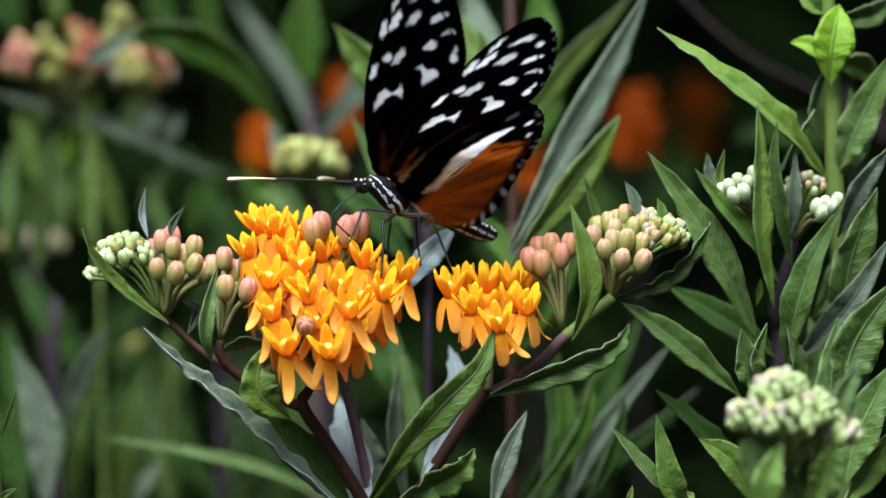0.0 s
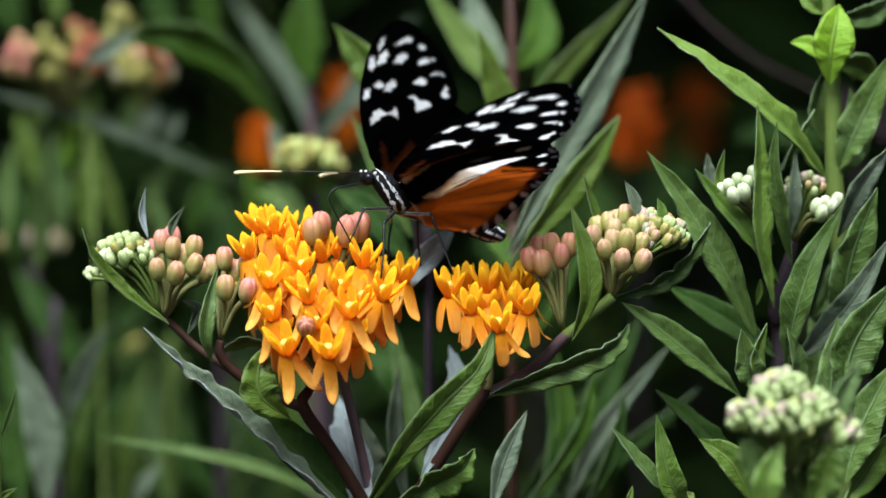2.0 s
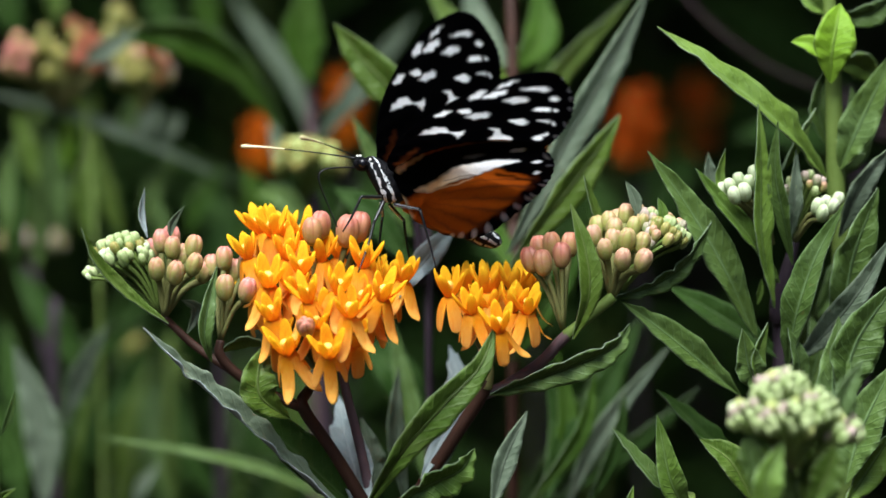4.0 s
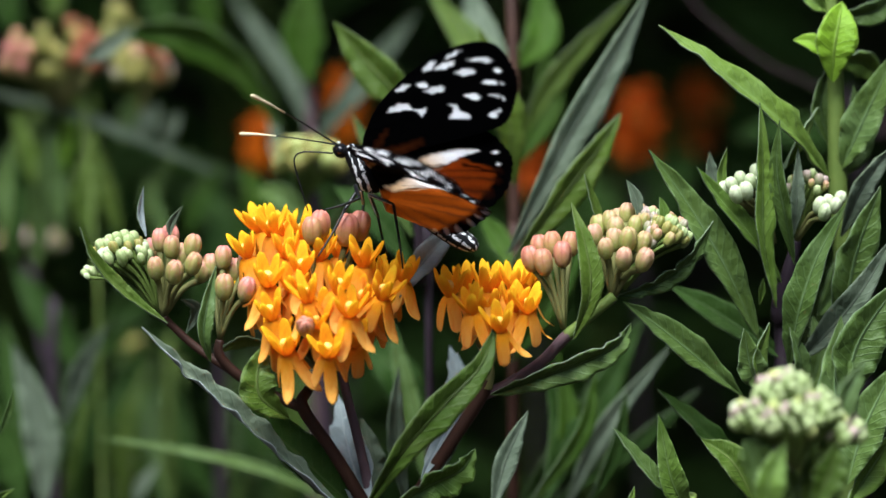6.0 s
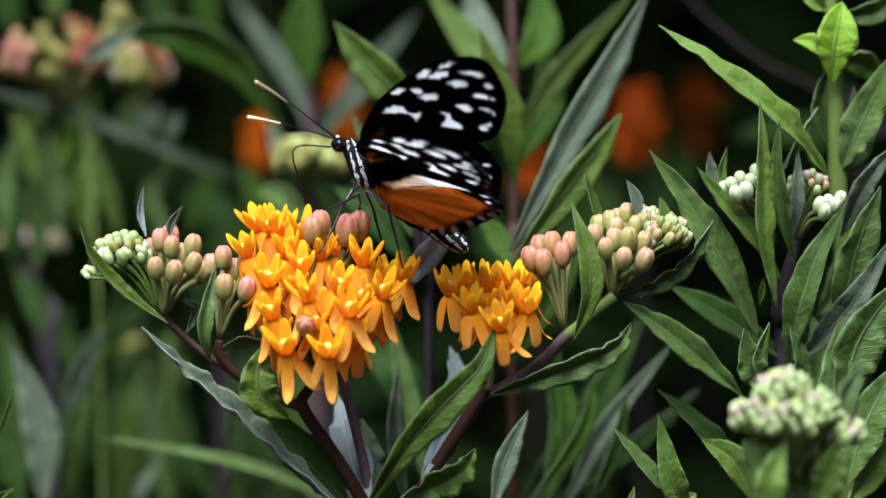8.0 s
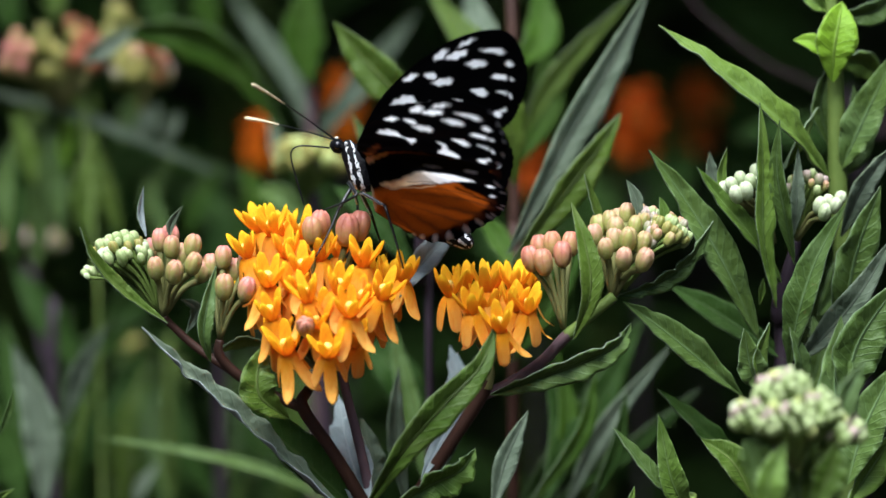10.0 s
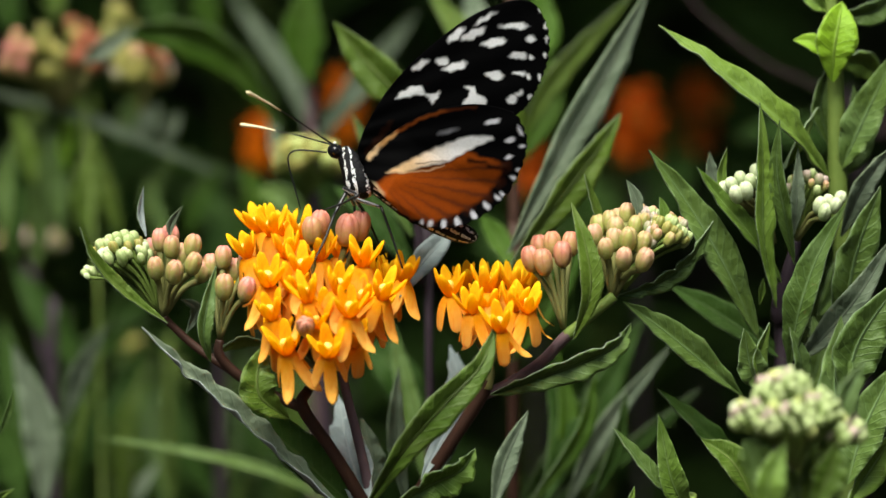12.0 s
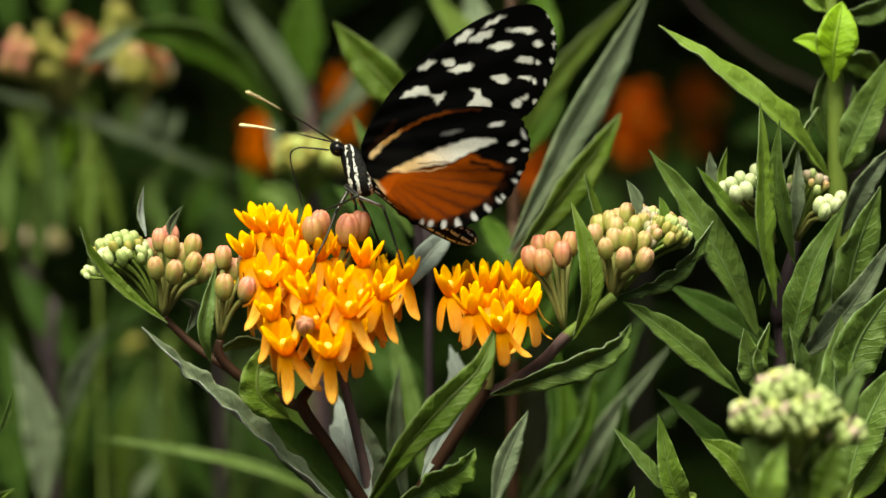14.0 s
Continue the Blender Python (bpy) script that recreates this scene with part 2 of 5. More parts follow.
def blade_data(path_points, width, roll=0.0, fold=0.3, wave=0.05, seed=0, ns=26, nc=8, thick=0.00035, fat=0.42, waves=5.0):
    """A lance-shaped blade with a midrib, a fold along it and a wavy rim; roll 0 turns its face to the open side of the bed."""
    rnd = random.Random(seed)
    ph, ph2 = rnd.uniform(0, 6.3), rnd.uniform(0, 6.3)
    path = spline(path_points, ns)
    verts, uvs, faces, index = [], [], [], []
    rows = []
    for i, p in enumerate(path):
        s = i / ns
        t = (path[min(i + 1, ns)] - path[max(i - 1, 0)]).normalized()
        c = t.cross(AWAY)
        c = c.normalized() if c.length > 1e-4 else Vector((1, 0, 0))
        c = (Matrix.Rotation(radians(roll), 3, t) @ c).normalized()
        nn = t.cross(c)
        prof = max(0.02, (s / fat) ** 0.75 if s < fat else (1 - ((s - fat) / (1 - fat)) ** 1.7)) 
        half = 0.5 * width * prof
        rows.append((p, c, nn, half, s))
    for layer in (0, 1):
        for p, c, nn, half, s in rows:
            for k in range(nc + 1):
                x = 2 * k / nc - 1
                rip = wave * width * abs(x) ** 2 * (math.sin(waves * 6.28 * s + ph + (1.4 if x > 0 else 0)) + 0.6 * math.sin(waves * 11.3 * s + ph2 * x))
                rip *= min(1, s * 5, (1 - s) * 5)
                rip *= 0.3 + 2.4 * abs(noise.noise((s * 4.5, ph * 3, 2.0 if x > 0 else 0.0)))
                h = fold * abs(x) * half + rip
                q = p + c * (x * half * (1 - 0.25 * fold)) + nn * (h + 0.0006 * math.exp(-(x * 6) ** 2) * (-1) * (1 - s))
                verts.append(q - nn * thick * layer)
                uvs.append((s, 0.5 + 0.5 * x))
    w = nc + 1
    off = (ns + 1) * w
    for i in range(ns):
        for k in range(nc):
            a = i * w + k
            faces.append((a, a + 1, a + w + 1, a + w))
            index.append(0)
            faces.append((off + a, off + a + w, off + a + w + 1, off + a + 1))
            index.append(1)
        for k in (0, nc):
            a = i * w + k
            faces.append((a, a + w, off + a + w, off + a) if k == 0 else (a, off + a, off + a + w, a + w))
            index.append(1)
    return verts, faces, index, uvs


LEAF_COUNT = [0]


def leaf(parent, places, width, roll=0.0, kind="green", fold=0.3, wave=0.05, label="", under=None, **more):
    """A leaf of a plant from its foot to its tip; places as at() takes them, width in tenths of a millimetre."""
    LEAF_COUNT[0] += 1
    f = FOOT[parent]
    dep = sum(p[2] for p in places) / len(places)
    pts = [at(*p) - f for p in places]
    v, fc, ix, uv = blade_data(pts, width * 1e-4 * (1 + dep * 1e-3 / REACH), roll, fold, wave, LEAF_COUNT[0], **more)
    return part("leaf", mesh_of("leaf", v, fc, [LEAF[kind], under or UNDER], ix, uv), parent, None, label)


def loft(rings, mats, index_of=None, name="piece"):
    """A closed skin over rings of places, each ring as long as the next."""
    k = len(rings[0])
    verts = [v for r in rings for v in r]
    faces, index = [], []
    for i in range(len(rings) - 1):
        for j in range(k):
            q = (j + 1) % k
            faces.append((i * k + j, i * k + q, (i + 1) * k + q, (i + 1) * k + j))
            index.append(index_of(i) if index_of else 0)
    faces.append(tuple(range(k))[::-1])
    index.append(index_of(0) if index_of else 0)
    faces.append(tuple((len(rings) - 1) * k + j for j in range(k)))
    index.append(index_of(len(rings) - 2) if index_of else 0)
    return mesh_of(name, verts, faces, mats, index)


def ring(cx, cz, a, b, tilt, sides, lobes=0, depth=0.0):
    """An oval ring round (cx, 0, cz); tilt leans its plane about the y axis."""
    out = []
    for k in range(sides):
        w = 2 * math.pi * k / sides
        r = 1 + depth * math.cos(lobes * w)
        x, y = a * r * math.cos(w), b * r * math.sin(w)
        out.append(Vector((cx + x * math.cos(tilt), y, cz - x * math.sin(tilt))))
    return out


MM = 1e-3


def hood_mesh(seed, mat=None):
    """One upright hood of a flower: a broad scoop, hollow towards the middle, that narrows to a rounded tip."""
    rnd = random.Random(seed)
    lean, long, wide = rnd.uniform(0.2, 0.5), rnd.uniform(5.6, 6.8), rnd.uniform(1.05, 1.35)
    rings, n, sides = [], 11, 14
    for i in range(n + 1):
        s = i / n
        half = wide * min(1.0, 0.52 + 1.5 * s) * (1 - max(0, (s - 0.3) / 0.7) ** 2.8) ** 0.58 + 0.03
        x0 = 0.75 + math.sin(lean) * long * s + 0.55 * math.sin(2.6 * s)
        z0 = 0.1 + math.cos(lean) * long * s
        thick = 0.20 + 0.16 * math.sin(3.1 * s)
        row = []
        for k in range(sides):
            w = 2 * math.pi * k / sides
            y = half * math.cos(w)
            hollow = -0.55 * half * math.cos(w) ** 2 * (1 - 0.4 * s)
            row.append(Vector((x0 + hollow + thick * math.sin(w) * min(1, half * 1.5), y, z0)) * MM)
        rings.append(row)
    return loft(rings, [mat or HOOD], name="hood")


def petal_mesh(seed, mat=None):
    """One broad petal, bent back and hanging from the foot of the flower; some tips flick outwards."""
    rnd = random.Random(seed)
    flick, long, wide = rnd.choice((-0.3, 0.2, 0.6, 2.4)) + rnd.uniform(-0.2, 0.2), rnd.uniform(5.9, 7.1), rnd.uniform(1.25, 1.55)
    line = [(0.5, 0.3), (1.5, 0.05), (2.1, -1.0), (2.6 + 0.15 * flick, -long * 0.45), (2.9 + 0.55 * flick, -long * 0.8), (2.9 + 1.35 * flick, -long)]
    path = spline([Vector((x, 0, z)) for x, z in line], 14)
    verts, faces = [], []
    nc = 6
    for layer in (0, 1):
        for i, p in enumerate(path):
            s = i / 14
            half = wide * (0.45 + 0.55 * min(1, s / 0.45) ** 1.2) * (1 - max(0, (s - 0.62) / 0.38) ** 2.6) ** 0.6 + 0.04
            for k in range(nc + 1):
                x = 2 * k / nc - 1
                cup = (0.42 - 0.6 * s) * x * x * half
                verts.append(Vector((p.x - cup - 0.16 * layer, x * half, p.z - 0.1 * x * x)) * MM)
    w, off = nc + 1, 15 * (nc + 1)
    for i in range(14):
        for k in range(nc):
            a = i * w + k
            faces.append((a, a + w, a + w + 1, a + 1))
            faces.append((off + a, off + a + 1, off + a + w + 1, off + a + w))
        for k in (0, nc):
            a = i * w + k
            faces.append((a, off + a, off + a + w, a + w) if k == 0 else (a, a + w, off + a + w, off + a))
    a = 14 * w
    for k in range(nc):
        faces.append((a + k, off + a + k, off + a + k + 1, a + k + 1))
    return mesh_of("petal", verts, faces, [mat or PETAL])


def column_mesh():
    """The stubby middle of a flower with its cream cap."""
    prof = [(0.5, -0.6), (1.1, -0.1), (0.95, 0.9), (0.75, 2.0), (0.85, 2.5), (0.85, 3.0), (0.6, 3.35), (0.2, 3.45)]
    rings = [ring(0, z * MM, r * MM, r * MM, 0, 10, 5, 0.08) for r, z in prof]
    return loft(rings, [PETAL, CREAM], lambda i: 1 if i >= 3 else 0, "column")


HOODS = [hood_mesh(i) for i in range(6)]
PETALS = [petal_mesh(i + 20) for i in range(8)]
BURNT_HOODS = [hood_mesh(i + 60, BURNT) for i in range(2)]
BURNT_PETALS = [petal_mesh(i + 70, BURNT) for i in range(2)]
EMBER_HOODS = [hood_mesh(i + 40, EMBER) for i in range(2)]
EMBER_PETALS = [petal_mesh(i + 50, EMBER) for i in range(2)]
COLUMN = column_mesh()


def bud_mesh(mat, name="bud"):
    """A closed bud: five keeled lobes with sunk seams, widest above the middle, the lobe tips drawn to a blunt crown. One unit long."""
    rings, sides = [], 30
    prof = [(0.10, 0.0), (0.20, 0.05), (0.28, 0.16), (0.325, 0.30), (0.355, 0.46), (0.36, 0.60), (0.335, 0.74), (0.28, 0.86), (0.21, 0.94), (0.13, 0.985), (0.05, 0.97)]
    for r, z in prof:
        row = []
        for k in range(sides):
            w = 2 * math.pi * k / sides
            lobe = abs(math.cos(2.5 * w)) ** 0.7
            f = 1 - (0.05 + 0.17 * z ** 1.5) * (1 - lobe)
            row.append(Vector((r * f * math.cos(w), r * f * math.sin(w), z - 0.05 * (1 - lobe) * z ** 3)))
        rings.append(row)
    return loft(rings, [mat], name=name)


BUDS = {k: bud_mesh(m) for k, m in (("pink", BUD_PINK), ("brick", BUD_BRICK), ("lemon", BUD_LEMON), ("moss", BUD_MOSS), ("coral", BUD_CORAL), ("olive", BUD_OLIVE), ("pale", BUD_PALE), ("mauve", BUD_MAUVE), ("white", BUD_WHITE))}


def aim(place, axis, spin=0.0, size=1.0):
    q = axis.to_track_quat("Z", "Y").to_matrix().to_4x4()
    return Matrix.Translation(place) @ q @ Matrix.Rotation(spin, 4, "Z") @ Matrix.Scale(size, 4)


RND = random.Random(7)


def flower(parent, place, axis, size=1.0, spin=None, petals=PETALS, hoods=HOODS):
    """One open flower: cream-capped column, five bent-back petals, five upright hoods."""
    spin = RND.uniform(0, 1.3) if spin is None else spin
    fl = part("flower", COLUMN, parent, aim(Vector(place) - FOOT[parent], axis, spin, size))
    for k in range(5):
        a = 2 * math.pi * k / 5
        part("petal", RND.choice(petals), fl, Matrix.Rotation(a + RND.uniform(-0.1, 0.1), 4, "Z"))
        part("hood", RND.choice(hoods), fl, Matrix.Rotation(a + 0.63 + RND.uniform(-0.1, 0.1), 4, "Z"))
    return fl


def umbel(parent, hub, places, size=1.0, stalk=STEM["olive"], lift=0.9, facing=0.16, petals=PETALS, hoods=HOODS):
    """Open flowers on stalks from one hub."""
    h = at(*hub)
    for p in places:
        q = at(*p)
        axis = ((q - h).normalized() * 0.5 + UP * lift - AWAY * facing + Vector((RND.uniform(-0.2, 0.2), RND.uniform(-0.2, 0.15), 0))).normalized()
        flower(parent, q, axis, size * RND.uniform(0.94, 1.06), None, petals, hoods)
        tube("pedicel", [h, h.lerp(q, 0.5) + UP * 0.001, q - axis * 0.0006], [0.5, 0.45, 0.5], stalk, parent, 6, 6)


def buds(parent, hub, places, kind, long, stalk=STEM["olive"], lift=0.9, thick=0.5):
    """Closed buds on stalks from one hub; long in millimetres; places are the buds' middles."""
    h = at(*hub)
    for p in places:
        q = at(*p[:3])
        ll = long * (p[3] if len(p) > 3 else RND.uniform(0.92, 1.08)) * MM
        axis = ((q - h).normalized() + UP * lift).normalized()
        foot = q - axis * ll * 0.5
        part("bud", BUDS[kind], parent, aim(foot - FOOT[parent], axis, RND.uniform(0, 6), ll))
        if (foot - h).length > 0.002:
            tube("pedicel", [h, h.lerp(foot, 0.55) + UP * 0.0015, foot + axis * 0.0005], [thick, thick * 0.85, thick * 1.2], stalk, parent, 6, 6)


def young_umbel(parent, hub, centre, spread, count, kinds, long, seed, high=0.7, stalk=STEM["green"]):
    """A tight dome of small unopened buds; spread is half its width in tenths of a millimetre."""
    rnd = random.Random(seed)
    places = []
    for i in range(count):
        s = (i + 0.5) / count
        z = 1 - 1.15 * s
        r = math.sqrt(max(0, 1 - z * z))
        w = i * 2.39996 + rnd.uniform(-0.25, 0.25)
        k = rnd.uniform(0.88, 1.05)
        places.append((centre[0] + r * math.cos(w) * spread * k, centre[1] - z * spread * high * k, centre[2] + r * math.sin(w) * spread * 0.1 * k, rnd.uniform(0.75, 1.2)))
    for i, p in enumerate(places):
        buds(parent, hub, [p], kinds[i % len(kinds)], long, stalk, 0.5, 0.3)


def ground_foot(u, d):
    p = at(u, 441, d)
    return Vector((p.x, p.y, 0))


# ---- the ground and what stands far behind ----
def soil_material():
    m, n, l, b = blank("soil")
    c = ramp(n, l, grain(n, l, 30, 8), [(0.3, (0.012, 0.009, 0.006)), (0.55, (0.03, 0.022, 0.014)), (0.8, (0.06, 0.045, 0.03))])
    l.new(c, b.inputs["Base Color"])
    b.inputs["Roughness"].default_value = 0.95
    relief(n, l, b, grain(n, l, 60, 8), 1.0, 0.02)
    return m


def ground():
    """One sheet of garden soil that reaches the horizon, uneven near the bed."""
    size = [-400, -120, -30, -8] + [x * 0.5 for x in range(-8, 9)] + [8, 30, 120, 400]
    verts = [(x, y, 0.03 * noise.noise((x * 1.3, y * 1.3, 0)) - 0.02 if max(abs(x), abs(y)) < 6 else 0) for y in size for x in size]
    k = len(size)
    faces = [(j * k + i, j * k + i + 1, (j + 1) * k + i + 1, (j + 1) * k + i) for j in range(k - 1) for i in range(k - 1)]
    tagged(new("ground", mesh_of("ground", verts, faces, [soil_material()])), "dark garden soil under the flower bed", "ground", kind="structure")


ground()


def hedge(name, x0, x1, y0, y1, high, count, seed, kind, label, big=1.0):
    """A dense bank of dark broad leaves on twigs behind the bed."""
    rnd = random.Random(seed)
    verts, faces, index, uvs = [], [], [], []
    for i in range(count):
        x, y = rnd.uniform(x0, x1), rnd.uniform(y0, y1)
        z = high * (0.02 + 0.98 * rnd.random() ** 0.8) * (0.8 + 0.2 * noise.noise((x * 2, y * 2, 3)))
        p = Vector((x, y, z))
        w = rnd.uniform(0, 6.28)
        out = Vector((math.cos(w), math.sin(w) - 0.4, rnd.uniform(-0.5, 0.6))).normalized() * rnd.uniform(0.07, 0.14) * big
        v, f, ix, uv = blade_data([p, p + out * 0.5 + UP * 0.012, p + out], rnd.uniform(0.02, 0.045) * big, rnd.uniform(20, 90), 0.25, 0.04, i, 6, 2)
        o = len(verts)
        verts += v
        faces += [tuple(a + o for a in q) for q in f]
        index += ix
        uvs += uv
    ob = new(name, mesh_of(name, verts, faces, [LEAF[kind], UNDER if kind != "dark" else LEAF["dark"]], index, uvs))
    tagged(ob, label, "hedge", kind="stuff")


# shrub leaves take the dark green, so their shade is partly colour
hedge("shrub_foliage", -0.9, 1.0, 1.5, 2.6, 1.5, 3000, 3, "dark", "dense shrub foliage behind the bed, deep shade put into its dark green")


def blocking_wall(name, x0, x1, y0, y1, high):
    """A plain dark wall, added to shut out low sky light."""
    m, n, l, b = blank("blocker_near_black")
    # near-black, so the gaps behind the plants stay dark
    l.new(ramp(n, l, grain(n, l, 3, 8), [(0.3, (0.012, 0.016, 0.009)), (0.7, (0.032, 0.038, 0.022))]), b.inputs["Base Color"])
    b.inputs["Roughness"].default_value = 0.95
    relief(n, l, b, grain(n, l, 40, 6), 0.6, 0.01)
    bm = bmesh.new()
    bmesh.ops.create_cube(bm, size=1.0, matrix=Matrix.Translation(((x0 + x1) / 2, (y0 + y1) / 2, high / 2 - 0.05)) @ Matrix.Diagonal((x1 - x0, y1 - y0, high + 0.1, 1)))
    bmesh.ops.bevel(bm, geom=bm.edges[:], offset=0.02, segments=2, affect="EDGES")
    me = bpy.data.meshes.new(name)
    bm.to_mesh(me)
    bm.free()
    me.materials.append(m)
    tagged(new(name, me), "added dark wall that blocks low sky light round the bed", "wall", kind="structure")


# added walls on four sides keep low sky light off the back rows
blocking_wall("blocker_north", -2.5, 2.5, 3.4, 3.6, 2.5)
blocking_wall("blocker_west", -2.7, -2.5, -3.6, 3.6, 2.5)
blocking_wall("blocker_east", 2.5, 2.7, -3.6, 3.6, 2.5)
blocking_wall("blocker_south", -2.5, 2.5, -3.6, -3.4, 2.5)


def shade_tree():
    """A broad low tree behind the bed, added out of view; its crown hangs over the back rows to shade them."""
    t = thing("tree", (0.7, 1.9, 0), "added unseen tree whose dense dark crown shades the back rows", "tree")
    bark = stem_material("bark", (0.03, 0.022, 0.016), (0.09, 0.07, 0.05))
    part("trunk", mesh_of("trunk", *tube_data([Vector(p) for p in ((0, 0, -0.05), (-0.03, -0.03, 0.5), (-0.06, -0.1, 1.0), (-0.12, -0.2, 1.5))], [0.13, 0.1, 0.08, 0.05], 12, 18), [bark]), t)
    rnd = random.Random(5)
    for k in range(7):
        w = 6.28 * k / 7 + rnd.uniform(-0.3, 0.3)
        o = Vector((math.cos(w), math.sin(w) * 0.8, 0))
        part("limb", mesh_of("limb", *tube_data([Vector((-0.06, -0.1, 0.9)), Vector((0, 0, 1.25)) + o * 0.4, Vector((-0.3, -0.3, 1.5)) + o * 1.1], [0.05, 0.035, 0.012], 8, 10), [bark]), t)
    verts, faces, index, uvs = [], [], [], []
    for i in range(9000):
        x, y = rnd.uniform(-2.6, 1.8), rnd.uniform(-2.3, 1.5)
        # the crown's front edge sets where the added shade begins
        if y < -1.84 - 0.14 * max(-1.0, min(1.0, (x + 0.7) * 8)):
            continue
        low = 1.04 + 0.1 * noise.noise((x * 2.2, y * 2.2, 1))
        z = low + rnd.random() ** 1.3 * 0.8
        p = Vector((x, y, z))
        w = rnd.uniform(0, 6.28)
        out = Vector((math.cos(w), math.sin(w), rnd.uniform(-0.7, 0.1))).normalized() * rnd.uniform(0.14, 0.22)
        v, f, ix, uv = blade_data([p, p + out * 0.5 + UP * 0.015, p + out], rnd.uniform(0.07, 0.11), rnd.uniform(50, 110), 0.2, 0.03, i, 4, 2)
        o = len(verts)
        verts += v
        faces += [tuple(a + o for a in q) for q in f]
        index += ix
        uvs += uv
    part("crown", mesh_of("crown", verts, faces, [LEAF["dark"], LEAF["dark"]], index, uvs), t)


shade_tree()


# ---- the flowering milkweed in focus ----
MILK = "flowering milkweed plants in focus"
near_plant = thing("milkweed_plant", ground_foot(720, 60), "milkweed in bloom with domed amber orange flower clusters and pink buds", "plant", MILK)
F1 = FOOT[near_plant]
tube("stem", [F1, at(800, 1900, 40), at(735, 1080, 14), at(650, 905, 6), at(588, 800, 2), at(535, 722, 0), at(545, 690, 2)], [3.2, 2.4, 1.6, 1.25, 1.1, 1.15, 0.9], STEM["brown"], near_plant, 10, 36, "dark brown stem")
tube("stem", [at(800, 1900, 40), at(690, 1080, 16), at(660, 905, 9), at(636, 790, 7), at(610, 685, 5), at(600, 600, 6)], [2.2, 1.3, 1.0, 0.9, 0.85, 0.8], STEM["plum"], near_plant, 10, 26, "dusky plum stem")
tube("branch", [at(533, 722, 0), at(470, 695, 2), at(415, 660, 1), at(387, 628, 0), at(388, 602, 0)], [1.0, 0.95, 0.95, 0.9, 0.8], STEM["brown"], near_plant, 10, 20)
tube("branch", [at(420, 664, 3), at(350, 618, 5), at(305, 578, 5), at(288, 560, 4)], [0.8, 0.75, 0.7, 0.65], STEM["brown"], near_plant, 10, 16)
umbel(near_plant, (560, 655, 6), [
    (482, 418, 0), (438, 458, -2), (537, 424, 3), (532, 486, -7), (545, 536, -13), (642, 473, -3), (675, 530, -7), (714, 500, 2),
    (508, 628, -11), (581, 632, -15), (628, 612, -9), (482, 566, -10), (452, 536, 3), (597, 520, -12), (618, 562, -14),
    (474, 508, -7), (568, 462, 0), (508, 458, -1), (660, 560, -1), (560, 582, -12), (690, 510, 6), (500, 425, 8), (600, 458, 6),
    (460, 412, 8), (650, 500, 8), (520, 520, -6), (545, 470, 6), (572, 566, -8), (640, 540, -4), (490, 602, -5)], 0.88)
buds(near_plant, (560, 655, 6), [(566, 397, 0), (552, 408, -3), (614, 407, -1), (636, 400, 2)], "coral", 5.6)
buds(near_plant, (560, 655, 6), [(540, 578, -15)], "coral", 4.6, lift=0.1)
# closed buds on the side branches
buds(near_plant, (388, 602, 0), [(394, 456, 2), (433, 466, 1), (396, 508, -3), (436, 512, -4), (372, 470, 4), (412, 480, 4), (384, 482, 6)], "pink", 4.6)
buds(near_plant, (288, 560, 4), [(302, 437, 2), (340, 436, 3), (274, 475, 0), (308, 482, -2), (341, 467, 0), (282, 425, 4), (322, 452, 4), (360, 480, 4), (268, 440, 8), (300, 420, 9)], "pink", 4.5, thick=0.6)
young_umbel(near_plant, (282, 558, 6), (216, 458, 6), 47, 62, ["pale", "white", "pale", "moss", "pale"], 2.5, 4, 0.85)
young_umbel(near_plant, (240, 535, 6), (165, 490, 8), 20, 9, ["pale", "white"], 1.8, 5)
# leaves of that plant
leaf(near_plant, [(610, 905, 2), (500, 808, 0), (410, 728, -2), (325, 655, -4), (251, 579, -6)], 48, 48, "grey", 0.8, 0.13, "greyish leaf with a rolled pale rim", LEAF["pale"], ns=44, waves=6.0)
leaf(near_plant, [(655, 925, 8), (570, 845, 6), (480, 765, 5), (395, 705, 4)], 92, 30, "dark", 0.4, 0.06)
leaf(near_plant, [(512, 742, -6), (462, 705, -9), (455, 660, -9), (470, 608, -7)], 74, 12, "olive", 0.25, 0.06)
leaf(near_plant, [(372, 642, -2), (360, 590, -4), (368, 530, -3), (382, 470, -2)], 34, 20, "green", 0.5, 0.03)
leaf(near_plant, [(388, 622, 2), (430, 603, 4), (478, 612, 4)], 34, 50, "fresh", 0.3, 0.04)
leaf(near_plant, [(296, 572, 2), (225, 522, 2), (168, 462, 0), (141, 402, -2)], 30, 42, "olive", 0.5, 0.05)
leaf(near_plant, [(258, 420, 4), (247, 378, 4), (253, 330, 3)], 15, 20, "pale", 0.4, 0.05)
leaf(near_plant, [(298, 420, 5), (302, 395, 5), (323, 364, 4)], 17, 10, "grey", 0.3, 0.05)
leaf(near_plant, [(330, 590, 6), (345, 548, 8), (320, 530, 6)], 26, 30, "grey", 0.3, 0.05)
leaf(near_plant, [(648, 925, 2), (632, 850, 10), (612, 780, 20), (598, 700, 32)], 78, 0, "pale", 0.3, 0.17, waves=6.0, ns=40)
leaf(near_plant, [(650, 900, 22), (660, 820, 26), (640, 740, 28)], 50, 12, "grey", 0.25, 0.10)

